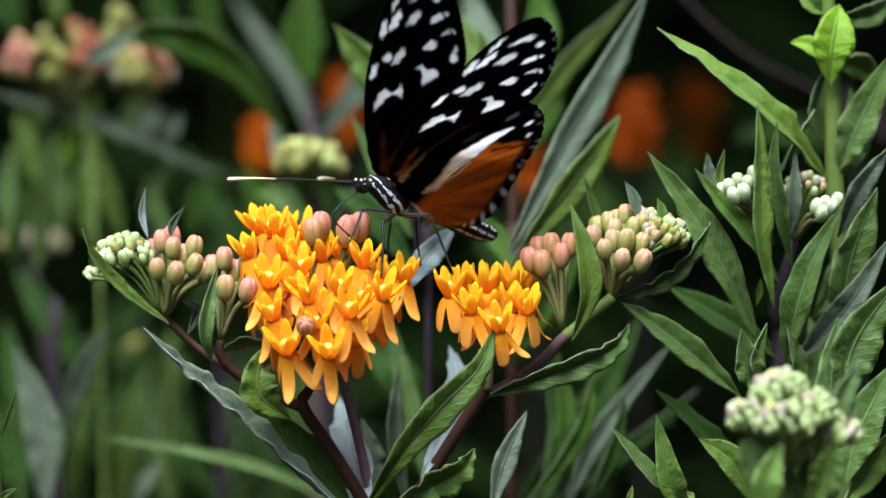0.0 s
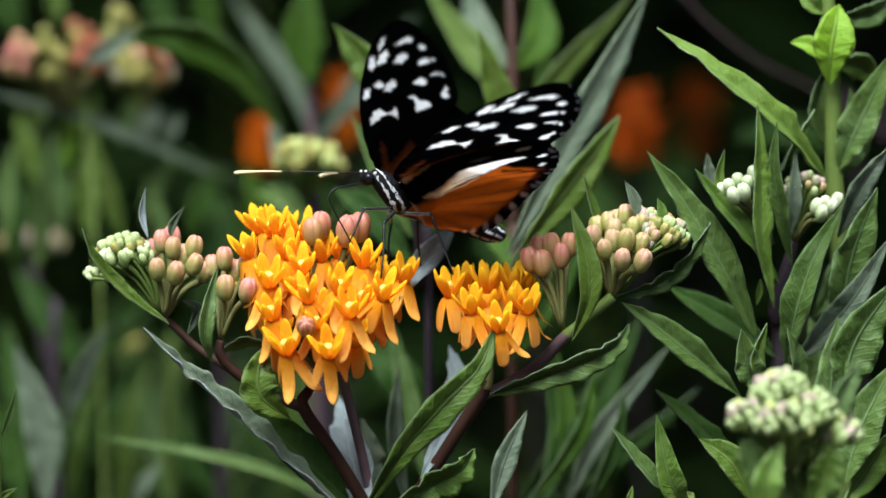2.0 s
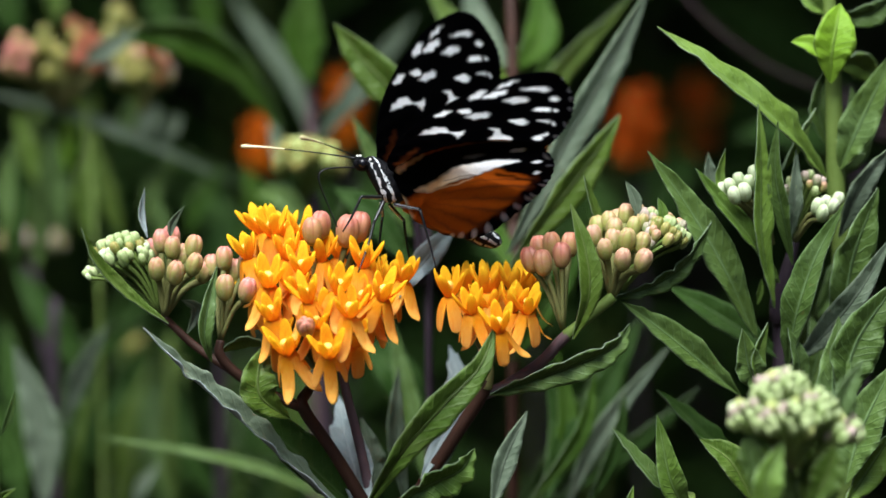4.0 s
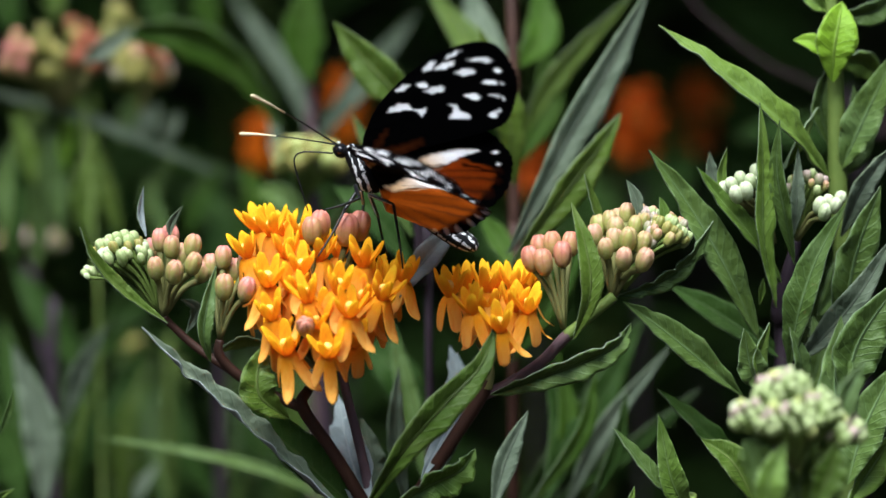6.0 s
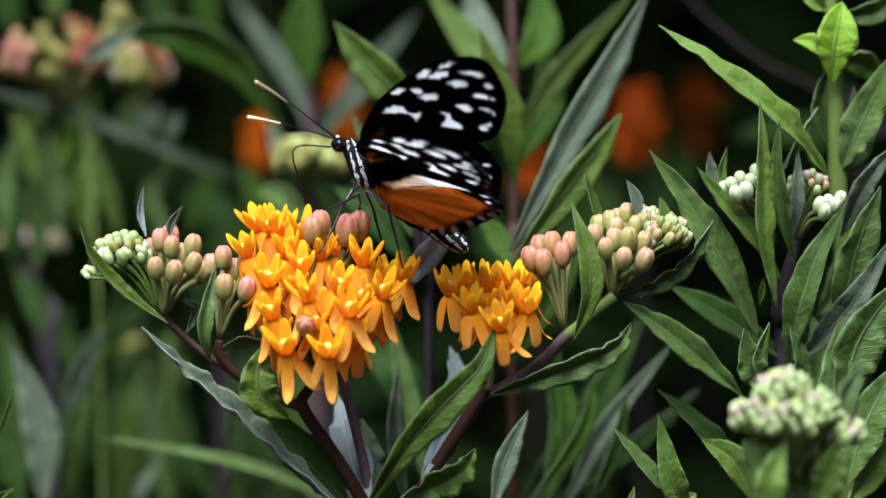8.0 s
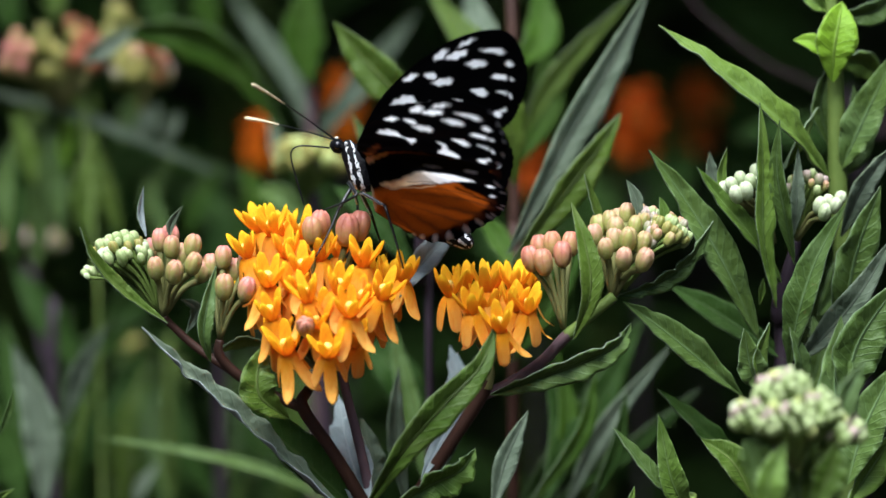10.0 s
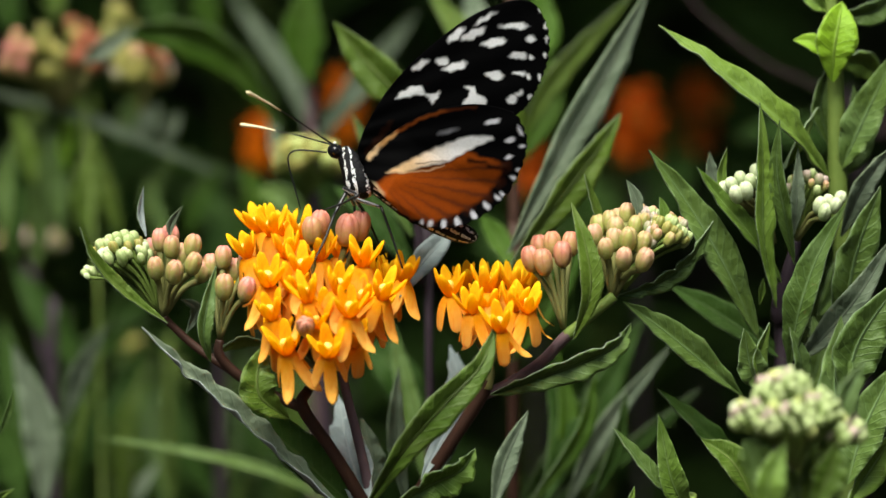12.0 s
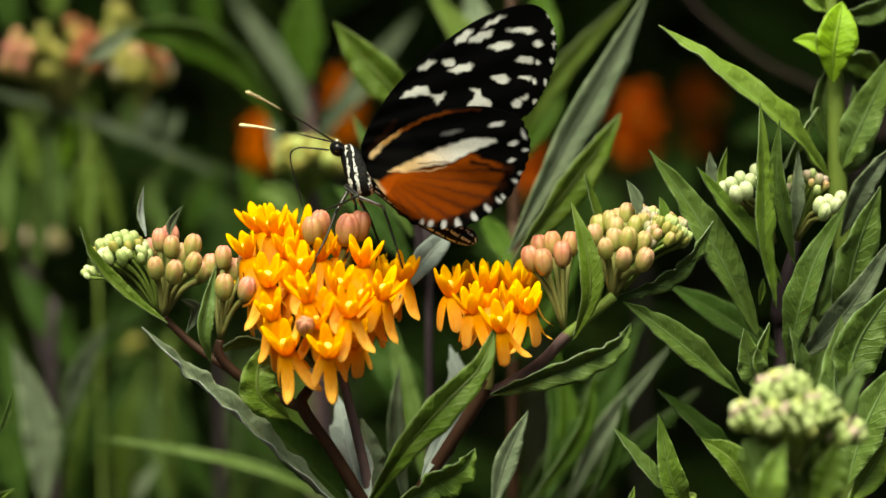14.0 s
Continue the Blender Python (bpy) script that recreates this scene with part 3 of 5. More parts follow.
side_plant = thing("milkweed_plant", ground_foot(760, 45), "milkweed with a small amber flower cluster and green and pink buds", "plant", MILK)
F2 = FOOT[side_plant]
tube("stem", [F2, at(720, 1900, 34), at(680, 1010, 14), at(735, 885, 9), at(788, 800, 6), at(848, 708, 3), at(862, 672, 2)], [3.0, 2.2, 1.4, 1.2, 1.15, 1.3, 1.0], STEM["brown"], side_plant, 10, 34, "dark brown stem")
tube("branch", [at(852, 702, 4), at(900, 680, 6), at(960, 640, 3), at(1000, 598, 0), at(1045, 560, 0), at(1086, 528, 0)], [1.0, 1.0, 1.0, 1.05, 0.85, 0.9], STEM["plum"], side_plant, 10, 24, "dusky plum stem")
tube("branch", [at(1004, 594, 0), at(1024, 578, -0.5), at(1050, 556, -0.5), at(1088, 524, -0.5)], [1.12, 1.0, 0.92, 1.0], STEM["green"], side_plant, 10, 16)
tube("branch", [at(862, 690, 2), at(868, 660, 2), at(866, 640, 2)], [1.0, 0.8, 0.7], STEM["olive"], side_plant, 8, 8)
umbel(side_plant, (866, 650, 4), [
    (797, 526, -2), (836, 556, -8), (862, 518, -1), (885, 588, -12), (934, 555, -5), (908, 515, 4), (824, 514, 6), (908, 552, -3), (866, 555, 0),
    (930, 518, 8), (880, 512, 8)], 0.84)
buds(side_plant, (998, 582, 0), [(940, 458, -1), (962, 464, -3), (978, 432, 2), (996, 450, -2), (1010, 432, 4), (956, 438, 5)], "coral", 4.8)
buds(side_plant, (1085, 525, 0), [
    (1053, 416, 0), (1073, 440, -4), (1112, 424, -4), (1105, 458, -6), (1141, 460, -5), (1139, 430, -3), (1090, 405, 2), (1080, 392, 5), (1110, 378, 6), (1125, 400, 3), (1060, 400, 6), (1095, 388, 8), (1130, 378, 8), (1088, 425, 1)], "olive", 4.3, thick=0.7)
young_umbel(side_plant, (1105, 512, 2), (1180, 425, 3), 38, 44, ["olive", "mauve", "pale", "moss"], 2.5, 8, 1.05)
young_umbel(side_plant, (1100, 500, 4), (1150, 398, 6), 30, 26, ["olive", "mauve", "pale"], 2.4, 9, 0.9)
leaf(side_plant, [(1016, 602, -4), (1046, 520, -6), (1038, 440, -6), (1012, 358, -4)], 48, 14, "olive", 0.35, 0.03)
leaf(side_plant, [(1070, 410, 6), (1054, 365, 6), (1036, 308, 5)], 20, 30, "olive", 0.4, 0.05)
leaf(side_plant, [(1134, 388, 4), (1126, 350, 4), (1110, 318, 4)], 25, 10, "grey", 0.4, 0.04)
leaf(side_plant, [(1176, 398, 2), (1176, 372, 2), (1168, 348, 2)], 20, 10, "fresh", 0.3, 0.04)
leaf(side_plant, [(1088, 528, 4), (1160, 505, 6), (1220, 462, 6), (1264, 392, 4)], 42, 30, "green", 0.5, 0.10)
leaf(side_plant, [(868, 700, 0), (940, 676, -3), (1040, 640, -4), (1095, 610, -2), (1118, 572, 2)], 58, 24, "green", 0.55, 0.11, "green leaf curled up along its rim", LEAF["grey"], ns=44, waves=6.0)
leaf(side_plant, [(645, 905, -10), (715, 800, -16), (790, 715, -18), (850, 650, -16), (880, 572, -12)], 68, 14, "olive", 0.3, 0.05, "broad mid-green leaf with pale veins", ns=34)
leaf(side_plant, [(690, 905, -8), (760, 862, -8), (815, 835, -8), (842, 795, -6)], 70, 25, "fresh", 0.45, 0.10)
leaf(side_plant, [(745, 850, 4), (795, 750, 12), (812, 680, 22), (796, 612, 34)], 62, 0, "pale", 0.3, 0.17, ns=40)
leaf(side_plant, [(760, 870, 14), (800, 770, 18), (850, 700, 20)], 46, -20, "grey", 0.3, 0.08)
leaf(side_plant, [(708, 525, 0), (742, 472, 10), (778, 430, 22), (806, 398, 34)], 50, 0, "pale", 0.2, 0.05)

# ---- the leafy plant beside it, with unopened pale buds ----
leafy = thing("milkweed_plant", ground_foot(1395, 40), "leafy milkweed with a dusky stem and small white-green buds", "plant", MILK)
F3 = FOOT[leafy]
tube("stem", [F3, at(1380, 1800, 30), at(1388, 640, 22), at(1380, 560, 20), at(1398, 480, 18), at(1412, 425, 18)], [3.0, 2.4, 1.7, 1.6, 1.3, 0.9], STEM["dusk"], leafy, 10, 34, "nearly black stem")
leaf(leafy, [(1345, 600, 14), (1290, 480, 10), (1225, 370, 8), (1150, 265, 6)], 72, 18, "green", 0.4, 0.055, waves=4.0)
leaf(leafy, [(1315, 700, 12), (1245, 640, 8), (1170, 580, 4), (1104, 534, 2)], 62, 25, "green", 0.4, 0.055, waves=4.0)
leaf(leafy, [(1398, 650, 8), (1412, 560, 4), (1445, 460, 2), (1498, 362, 0)], 66, -25, "green", 0.4, 0.055, waves=4.0)
leaf(leafy, [(1408, 645, 12), (1470, 585, 8), (1530, 510, 4), (1585, 415, 2)], 58, -10, "grey", 0.4, 0.055, waves=4.0)
leaf(leafy, [(1376, 545, 10), (1354, 420, 6), (1352, 300, 4), (1347, 182, 2)], 44, 25, "fresh", 0.4, 0.055, waves=4.0)
leaf(leafy, [(1408, 470, 10), (1390, 380, 6), (1376, 300, 4), (1381, 212, 2)], 38, -20, "green", 0.4, 0.055, waves=4.0)
leaf(leafy, [(1405, 420, 12), (1412, 350, 10), (1414, 262, 10)], 30, 10, "grey", 0.4, 0.055, waves=4.0)
leaf(leafy, [(1392, 300, 16), (1415, 250, 16), (1450, 190, 16)], 30, 50, "fresh", 0.4, 0.055, waves=4.0)
leaf(leafy, [(1385, 500, 12), (1335, 420, 8), (1275, 350, 6), (1236, 296, 4)], 42, 30, "fresh", 0.4, 0.055, waves=4.0)
leaf(leafy, [(1300, 350, 8), (1278, 315, 8), (1288, 262, 6)], 22, 10, "fresh", 0.4, 0.055, waves=4.0)
leaf(leafy, [(1280, 350, 14), (1262, 310, 14), (1257, 268, 14)], 28, 10, "grey", 0.4, 0.055, waves=4.0)
leaf(leafy, [(1352, 690, 4), (1344, 635, 2), (1364, 572, 0)], 34, 30, "fresh", 0.4, 0.055, waves=4.0)
leaf(leafy, [(1345, 540, 16), (1350, 515, 16), (1352, 492, 16)], 14, 0, "fresh", 0.4, 0.055, waves=4.0)
leaf(leafy, [(1350, 690, 4), (1330, 650, 2), (1318, 582, 0)], 62, 10, "green", 0.4, 0.055, waves=4.0)
leaf(leafy, [(1400, 720, 10), (1420, 650, 6), (1400, 580, 4)], 40, 20, "green", 0.4, 0.055, waves=4.0)
leaf(leafy, [(1400, 760, 30), (1450, 640, 30), (1440, 560, 30)], 60, 10, "green", 0.4, 0.055, waves=4.0)
leaf(leafy, [(1345, 900, -6), (1300, 820, -8), (1242, 778, -8)], 66, 24, "olive", 0.4, 0.055, waves=4.0)
leaf(leafy, [(1340, 850, 20), (1250, 765, 20), (1166, 690, 20)], 46, 35, "dark", 0.4, 0.055, waves=4.0)
leaf(leafy, [(1400, 640, 20), (1280, 560, 26), (1185, 505, 30)], 58, 15, "dark", 0.4, 0.055, waves=4.0)
leaf(leafy, [(1450, 560, 40), (1500, 480, 40), (1520, 380, 40)], 66, 0, "green", 0.4, 0.055, waves=4.0)
buds(leafy, (1372, 430, 12), [(1296, 328, 6), (1312, 318, 8), (1330, 322, 6), (1322, 338, 4), (1284, 335, 8), (1340, 306, 9), (1304, 344, 4), (1340, 330, 8)], "white", 3.4)
buds(leafy, (1412, 425, 14), [(1452, 364, 8), (1480, 364, 6), (1466, 358, 10), (1462, 376, 7), (1488, 352, 10)], "white", 3.3)
young_umbel(leafy, (1412, 425, 16), (1430, 335, 14), 34, 20, ["pale", "olive", "mauve"], 2.2, 12, 0.8)

# ---- the tall plant at the back of it ----
tall = thing("milkweed_plant", ground_foot(1490, 44), "tall milkweed shoot with a thick green stem and bright leaves", "plant", MILK)
F4 = FOOT[tall]
tube("stem", [F4, at(1490, 1800, 34), at(1497, 600, 26), at(1485, 340, 24), at(1480, 140, 22), at(1470, -40, 22), at(1468, -160, 22)], [3.6, 3.2, 1.9, 1.8, 1.55, 1.2, 0.9], STEM["green"], tall, 12, 40, "thick green stem")
leaf(tall, [(1476, 145, 18), (1478, 90, 16), (1486, 40, 16), (1492, 2, 18)], 84, 8, "lime", 0.3, 0.03, waves=6.5)
leaf(tall, [(1470, 108, 20), (1440, 76, 20), (1405, 70, 20)], 38, 20, "lime", 0.3, 0.03, waves=6.5)
leaf(tall, [(1484, 110, 24), (1530, 112, 30), (1568, 150, 32)], 60, 25, "fresh", 0.35, 0.055, waves=4.0)
leaf(tall, [(1472, 320, 20), (1400, 228, 10), (1290, 135, 4), (1167, 43, 4)], 74, 50, "fresh", 0.35, 0.055, waves=4.0)
leaf(tall, [(1490, 300, 22), (1530, 210, 20), (1590, 85, 18)], 76, -10, "green", 0.35, 0.055, waves=4.0)
leaf(tall, [(1478, 270, 26), (1455, 190, 24), (1470, 110, 24)], 50, 20, "green", 0.35, 0.055, waves=4.0)
leaf(tall, [(1484, 320, 26), (1520, 250, 26), (1512, 150, 26)], 60, 10, "green", 0.35, 0.055, waves=4.0)
leaf(tall, [(1490, 420, 18), (1530, 330, 14), (1590, 250, 12)], 46, 15, "grey", 0.35, 0.055, waves=4.0)
leaf(tall, [(1500, 640, 14), (1510, 480, 10), (1560, 330, 8)], 92, 15, "green", 0.35, 0.055, waves=4.0)
leaf(tall, [(1500, 720, 4), (1520, 610, 4), (1600, 490, 4)], 100, 10, "green", 0.35, 0.055, waves=4.0)
leaf(tall, [(1505, 800, 4), (1480, 690, 4), (1490, 560, 6)], 80, 10, "green", 0.35, 0.055, waves=4.0)
leaf(tall, [(1500, 860, 4), (1530, 760, 4), (1590, 640, 4)], 90, -15, "green", 0.35, 0.055, waves=4.0)
leaf(tall, [(1500, 900, 4), (1545, 830, 8), (1590, 760, 6)], 64, 20, "fresh", 0.35, 0.055, waves=4.0)
leaf(tall, [(1470, 20, 22), (1440, 0, 20), (1418, -20, 20)], 40, 20, "fresh", 0.35, 0.055, waves=4.0)
leaf(tall, [(1480, 30, 26), (1550, 20, 26), (1600, -20, 26)], 50, 20, "green", 0.35, 0.055, waves=4.0)
buds(tall, (1462, 40, 20), [(1462, 46, 16)], "white", 1.6)

# ---- the young shoot close to the lens ----
shoot = thing("milkweed_plant", ground_foot(1420, -44), "young milkweed shoot with a pale green unopened bud cluster", "plant", MILK)
F5 = FOOT[shoot]
tube("stem", [F5, at(1420, 1800, -40), at(1425, 900, -44), at(1410, 800, -44)], [3, 2.2, 1.3, 1.0], STEM["green"], shoot, 10, 30)
for cu, cv, cd, r, k, sd in ((1392, 706, -54, 50, 46, 21), (1338, 748, -55, 38, 26, 22), (1446, 742, -54, 46, 38, 23), (1395, 762, -59, 46, 36, 24)):
    young_umbel(shoot, (1410, 830, -55), (cu, cv, cd), r, k, ["pale", "pale", "mauve", "pale", "lemon"], 2.2, sd, 0.95)
buds(shoot, (1410, 830, -55), [(1310, 732, -54)], "white", 4.2)
buds(shoot, (1410, 830, -55), [(1396, 672, -52), (1372, 682, -54), (1420, 690, -54)], "pale", 3.4)
young_umbel(shoot, (1440, 840, -52), (1500, 775, -52), 28, 16, ["mauve", "pale"], 2.8, 25, 1.0)
for pts, w, roll, kind in (
        ([(1372, 930, -60), (1362, 860, -62), (1392, 780, -60)], 66, 10, "fresh"),
        ([(1440, 930, -50), (1450, 860, -48), (1440, 790, -46)], 90, 10, "olive"),
        ([(1400, 930, -50), (1390, 860, -48), (1350, 790, -46)], 60, 10, "olive"),
        ([(1470, 800, -52), (1495, 710, -54), (1532, 640, -52)], 50, 20, "green"),
        ([(1345, 880, -55), (1330, 800, -55), (1316, 780, -55)], 50, 10, "green"),
        ([(1440, 900, -55), (1470, 840, -55), (1480, 790, -55)], 70, 0, "olive")):
    leaf(shoot, pts, w, roll, kind, 0.35, 0.05)

low = thing("milkweed_plant", ground_foot(1200, 0), "young milkweed shoot with narrow upright leaves", "plant", MILK)
tube("stem", [FOOT[low], at(1235, 1800, 10), at(1225, 960, 4), at(1222, 900, 2)], [2.5, 2.0, 1.2, 1.0], STEM["green"], low, 10, 20)
for pts, w, roll, kind in (
        ([(1222, 910, 2), (1190, 850, -2), (1166, 735, -4)], 54, 10, "fresh"),
        ([(1222, 910, 2), (1150, 835, 0), (1087, 758, 0)], 40, 45, "green"),
        ([(1115, 905, 0), (1118, 885, 0), (1124, 862, 0)], 14, 10, "fresh")):
    leaf(low, pts, w, roll, kind, 0.35, 0.04)


# ---- plants behind, out of focus ----
BACK = "milkweed plants behind the bed's front row"


def back_plant(label, foot_u, d, stem, leaves, stem_kind="plum", r=1.0):
    p = thing("milkweed_plant", ground_foot(foot_u, d), label, "plant", BACK)
    if stem:
        tube("stem", [FOOT[p]] + [at(*q) for q in stem], [2.6 * r] + [1.2 * r] * len(stem), STEM[stem_kind], p, 8, 26)
    for row in leaves:
        back_leaf(p, *row)
    return p


def back_leaf(p, pts, w, roll, kind):
    return leaf(p, pts, w, roll, kind, 0.3, 0.05, ns=20, nc=6)


# deep and dark leaves below carry part of their shade as colour
b1 = back_plant("milkweed with broad grey-green leaves and a brown stem", 905, 80, [(908, 900, 80), (910, 450, 80), (908, 100, 85), (902, -60, 90)], [], "brown")
back_leaf(b1, [(910, 330, 66), (905, 230, 62), (875, 140, 60), (848, 46, 58)], 68, 15, "olive")
back_leaf(b1, [(900, 450, 38), (995, 268, 42), (1085, 108, 46), (1152, -25, 48)], 72, 24, "grey")
back_leaf(b1, [(905, 470, 32), (990, 360, 35), (1055, 272, 38), (1101, 200, 42)], 72, 28, "olive")
back_leaf(b1, [(915, 250, 96), (990, 130, 96), (1120, -10, 96)], 48, 20, "olive")
back_leaf(b1, [(908, 180, 90), (840, 90, 100), (750, -30, 105)], 66, 15, "olive")
back_leaf(b1, [(908, 120, 100), (850, 50, 110), (830, -40, 115)], 60, 0, "grey")
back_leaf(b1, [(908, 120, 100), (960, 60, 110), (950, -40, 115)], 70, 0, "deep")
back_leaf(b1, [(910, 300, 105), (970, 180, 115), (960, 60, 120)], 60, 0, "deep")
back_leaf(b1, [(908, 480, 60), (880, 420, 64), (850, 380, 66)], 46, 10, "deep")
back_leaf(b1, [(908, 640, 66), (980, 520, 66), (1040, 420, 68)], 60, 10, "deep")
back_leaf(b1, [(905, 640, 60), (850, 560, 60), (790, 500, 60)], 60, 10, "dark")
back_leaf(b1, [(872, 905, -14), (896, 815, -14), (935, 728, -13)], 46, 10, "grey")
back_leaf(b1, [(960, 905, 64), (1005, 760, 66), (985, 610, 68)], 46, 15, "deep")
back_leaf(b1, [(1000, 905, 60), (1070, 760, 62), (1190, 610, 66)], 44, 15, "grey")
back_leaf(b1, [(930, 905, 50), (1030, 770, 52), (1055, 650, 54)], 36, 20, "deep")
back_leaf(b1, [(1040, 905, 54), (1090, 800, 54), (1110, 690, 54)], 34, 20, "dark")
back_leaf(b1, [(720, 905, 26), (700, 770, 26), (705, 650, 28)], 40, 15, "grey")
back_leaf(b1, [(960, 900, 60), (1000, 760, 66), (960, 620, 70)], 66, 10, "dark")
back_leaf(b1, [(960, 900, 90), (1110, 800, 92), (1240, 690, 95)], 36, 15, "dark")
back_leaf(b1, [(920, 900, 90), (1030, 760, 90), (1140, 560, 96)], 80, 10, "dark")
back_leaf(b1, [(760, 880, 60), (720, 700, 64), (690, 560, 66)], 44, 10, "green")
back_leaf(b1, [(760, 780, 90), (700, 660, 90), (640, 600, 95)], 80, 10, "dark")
b2 = back_plant("milkweed with a pointed green leaf behind the butterfly", 740, 45, [(760, 900, 60), (745, 500, 52), (730, 260, 46), (722, 200, 44)], [
    ([(745, 230, 52), (695, 160, 50), (640, 100, 50), (590, 38, 50)], 80, -8, "olive"),
    ([(730, 420, 60), (680, 320, 60), (622, 200, 62)], 44, 20, "green"),
    ([(735, 480, 70), (660, 380, 74), (590, 330, 80)], 60, 10, "dark"),
    ([(740, 420, 80), (830, 330, 84), (860, 260, 90)], 66, 10, "dark")], "dusk", 0.7)
b3 = back_plant("milkweed with a pale green bud cluster", 560, 120, [(580, 900, 130), (560, 500, 124), (556, 330, 120)], [
    ([(560, 480, 120), (600, 400, 116), (640, 330, 110)], 46, 15, "green"),
    ([(560, 420, 120), (500, 350, 120), (450, 340, 124)], 50, 10, "green")], "dusk")
back_leaf(b3, [(545, 430, 126), (535, 370, 124), (548, 300, 122)], 84, 10, "olive")
young_umbel(b3, (552, 350, 120), (546, 292, 118), 56, 44, ["moss", "lemon", "moss"], 3.4, 31, 0.8)
b4 = back_plant("tall milkweed with a purplish stem and broad leaves", 548, 170, [(560, 900, 170), (552, 300, 170), (548, 120, 170), (545, -60, 170)], [
    ([(548, 150, 165), (535, 60, 165), (545, -40, 165)], 84, 5, "deep"),
    ([(552, 240, 230), (515, 140, 235), (460, 60, 240), (405, -15, 250)], 36, 0, "grey"),
    ([(548, 260, 180), (640, 140, 190), (740, 20, 200)], 50, 20, "grey")])
b5 = back_plant("milkweed with clusters of pink and yellow buds", 200, 150, [(180, 900, 160), (170, 500, 160), (150, 240, 170), (140, 160, 172)], [], "green", 0.35)
back_leaf(b5, [(140, 112, 130), (185, 85, 130), (240, 50, 132)], 40, 10, "grey")
back_leaf(b5, [(190, 62, 150), (310, 62, 150), (420, 118, 152), (500, 235, 155)], 84, 20, "deep")
back_leaf(b5, [(-30, 160, 175), (110, 195, 175), (230, 240, 178), (420, 325, 182)], 28, -22, "grey")
back_leaf(b5, [(250, 240, 190), (330, 285, 190), (470, 330, 195)], 46, 15, "dark")
back_leaf(b5, [(150, 420, 170), (150, 340, 170), (165, 230, 170)], 60, 10, "olive")
back_leaf(b5, [(190, 460, 190), (200, 360, 190), (190, 280, 190)], 46, 10, "dark")
back_leaf(b5, [(60, 480, 180), (70, 360, 180), (60, 230, 180)], 50, 10, "green")
back_leaf(b5, [(20, 470, 190), (20, 360, 190), (10, 250, 190)], 60, 10, "dark")
back_leaf(b5, [(100, 330, 180), (120, 240, 180), (135, 160, 180)], 34, 10, "lime")
back_leaf(b5, [(240, 250, 195), (258, 215, 195), (280, 185, 195)], 46, 10, "grey")
back_leaf(b5, [(280, 260, 195), (300, 225, 195), (318, 200, 195)], 36, 10, "grey")
back_leaf(b5, [(205, 260, 195), (228, 200, 195), (240, 165, 195)], 40, 10, "green")
back_leaf(b5, [(90, 40, 200), (95, 0, 200), (85, -40, 200)], 40, 10, "olive")
for pts, w, kind in (
        ([(60, 330, 170), (45, 260, 170), (20, 190, 170)], 44, "olive"), ([(110, 420, 175), (95, 320, 175), (85, 220, 175)], 40, "green"),
        ([(215, 420, 180), (180, 330, 180), (175, 250, 180)], 44, "olive"), ([(10, 420, 165), (5, 330, 165), (20, 250, 165)], 40, "green"),
        ([(250, 400, 185), (270, 330, 185), (310, 270, 185)], 38, "green"), ([(330, 420, 175), (350, 350, 175), (400, 290, 175)], 40, "deep"),
        ([(30, 260, 180), (60, 200, 180), (110, 150, 180)], 44, "olive"), ([(180, 250, 185), (160, 210, 185), (165, 150, 185)], 40, "olive"),
        ([(440, 420, 190), (450, 350, 190), (430, 290, 190)], 46, "deep"), ([(380, 60, 230), (360, 10, 230), (370, -40, 230)], 54, "deep")):
    back_leaf(b5, pts, w, 12, kind)
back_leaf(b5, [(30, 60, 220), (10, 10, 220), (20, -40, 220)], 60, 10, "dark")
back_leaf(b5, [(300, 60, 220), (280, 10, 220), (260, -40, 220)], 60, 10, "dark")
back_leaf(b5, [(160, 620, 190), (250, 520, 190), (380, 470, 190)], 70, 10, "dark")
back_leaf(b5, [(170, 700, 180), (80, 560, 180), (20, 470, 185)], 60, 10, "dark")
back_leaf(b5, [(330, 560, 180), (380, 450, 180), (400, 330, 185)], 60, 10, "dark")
back_leaf(b5, [(300, 540, 170), (290, 430, 170), (270, 330, 170)], 40, 10, "green")
buds(b5, (110, 200, 175), [(60, 110, 168), (90, 85, 170), (75, 60, 175), (130, 65, 173), (100, 130, 167), (105, 100, 165), (60, 85, 165), (190, 55, 185), (215, 25, 185), (230, 50, 187), (200, 20, 189), (80, 130, 165)], "moss", 4.6)
buds(b5, (110, 200, 175), [(20, 90, 165), (40, 118, 165), (30, 70, 169), (48, 92, 163), (12, 115, 167)], "pink", 4.6)
buds(b5, (110, 200, 175), [(125, 45, 175), (140, 75, 169), (150, 105, 167), (165, 115, 165), (135, 100, 167), (165, 75, 169), (150, 55, 173), (180, 95, 171), (125, 112, 169)], "brick", 4.4)
young_umbel(b5, (245, 200, 175), (248, 132, 175), 50, 52, ["moss", "moss", "mauve", "olive"], 3.6, 41, 1.0)
buds(b5, (245, 200, 175), [(270, 92, 167), (288, 112, 167), (282, 135, 169), (255, 82, 169)], "brick", 4.0)
b6 = back_plant("milkweed with a dusty bud cluster on a purplish stem", 110, 190, [(97, 900, 170), (92, 700, 180), (60, 540, 220), (50, 460, 248)], [], "dusk")
back_leaf(b6, [(108, 760, 120), (140, 660, 116), (188, 575, 112)], 42, 15, "grey")
back_leaf(b6, [(75, 905, 120), (70, 760, 118), (20, 610, 116)], 76, 10, "grey")
back_leaf(b6, [(112, 905, 130), (130, 800, 128), (168, 660, 128)], 22, 15, "olive")
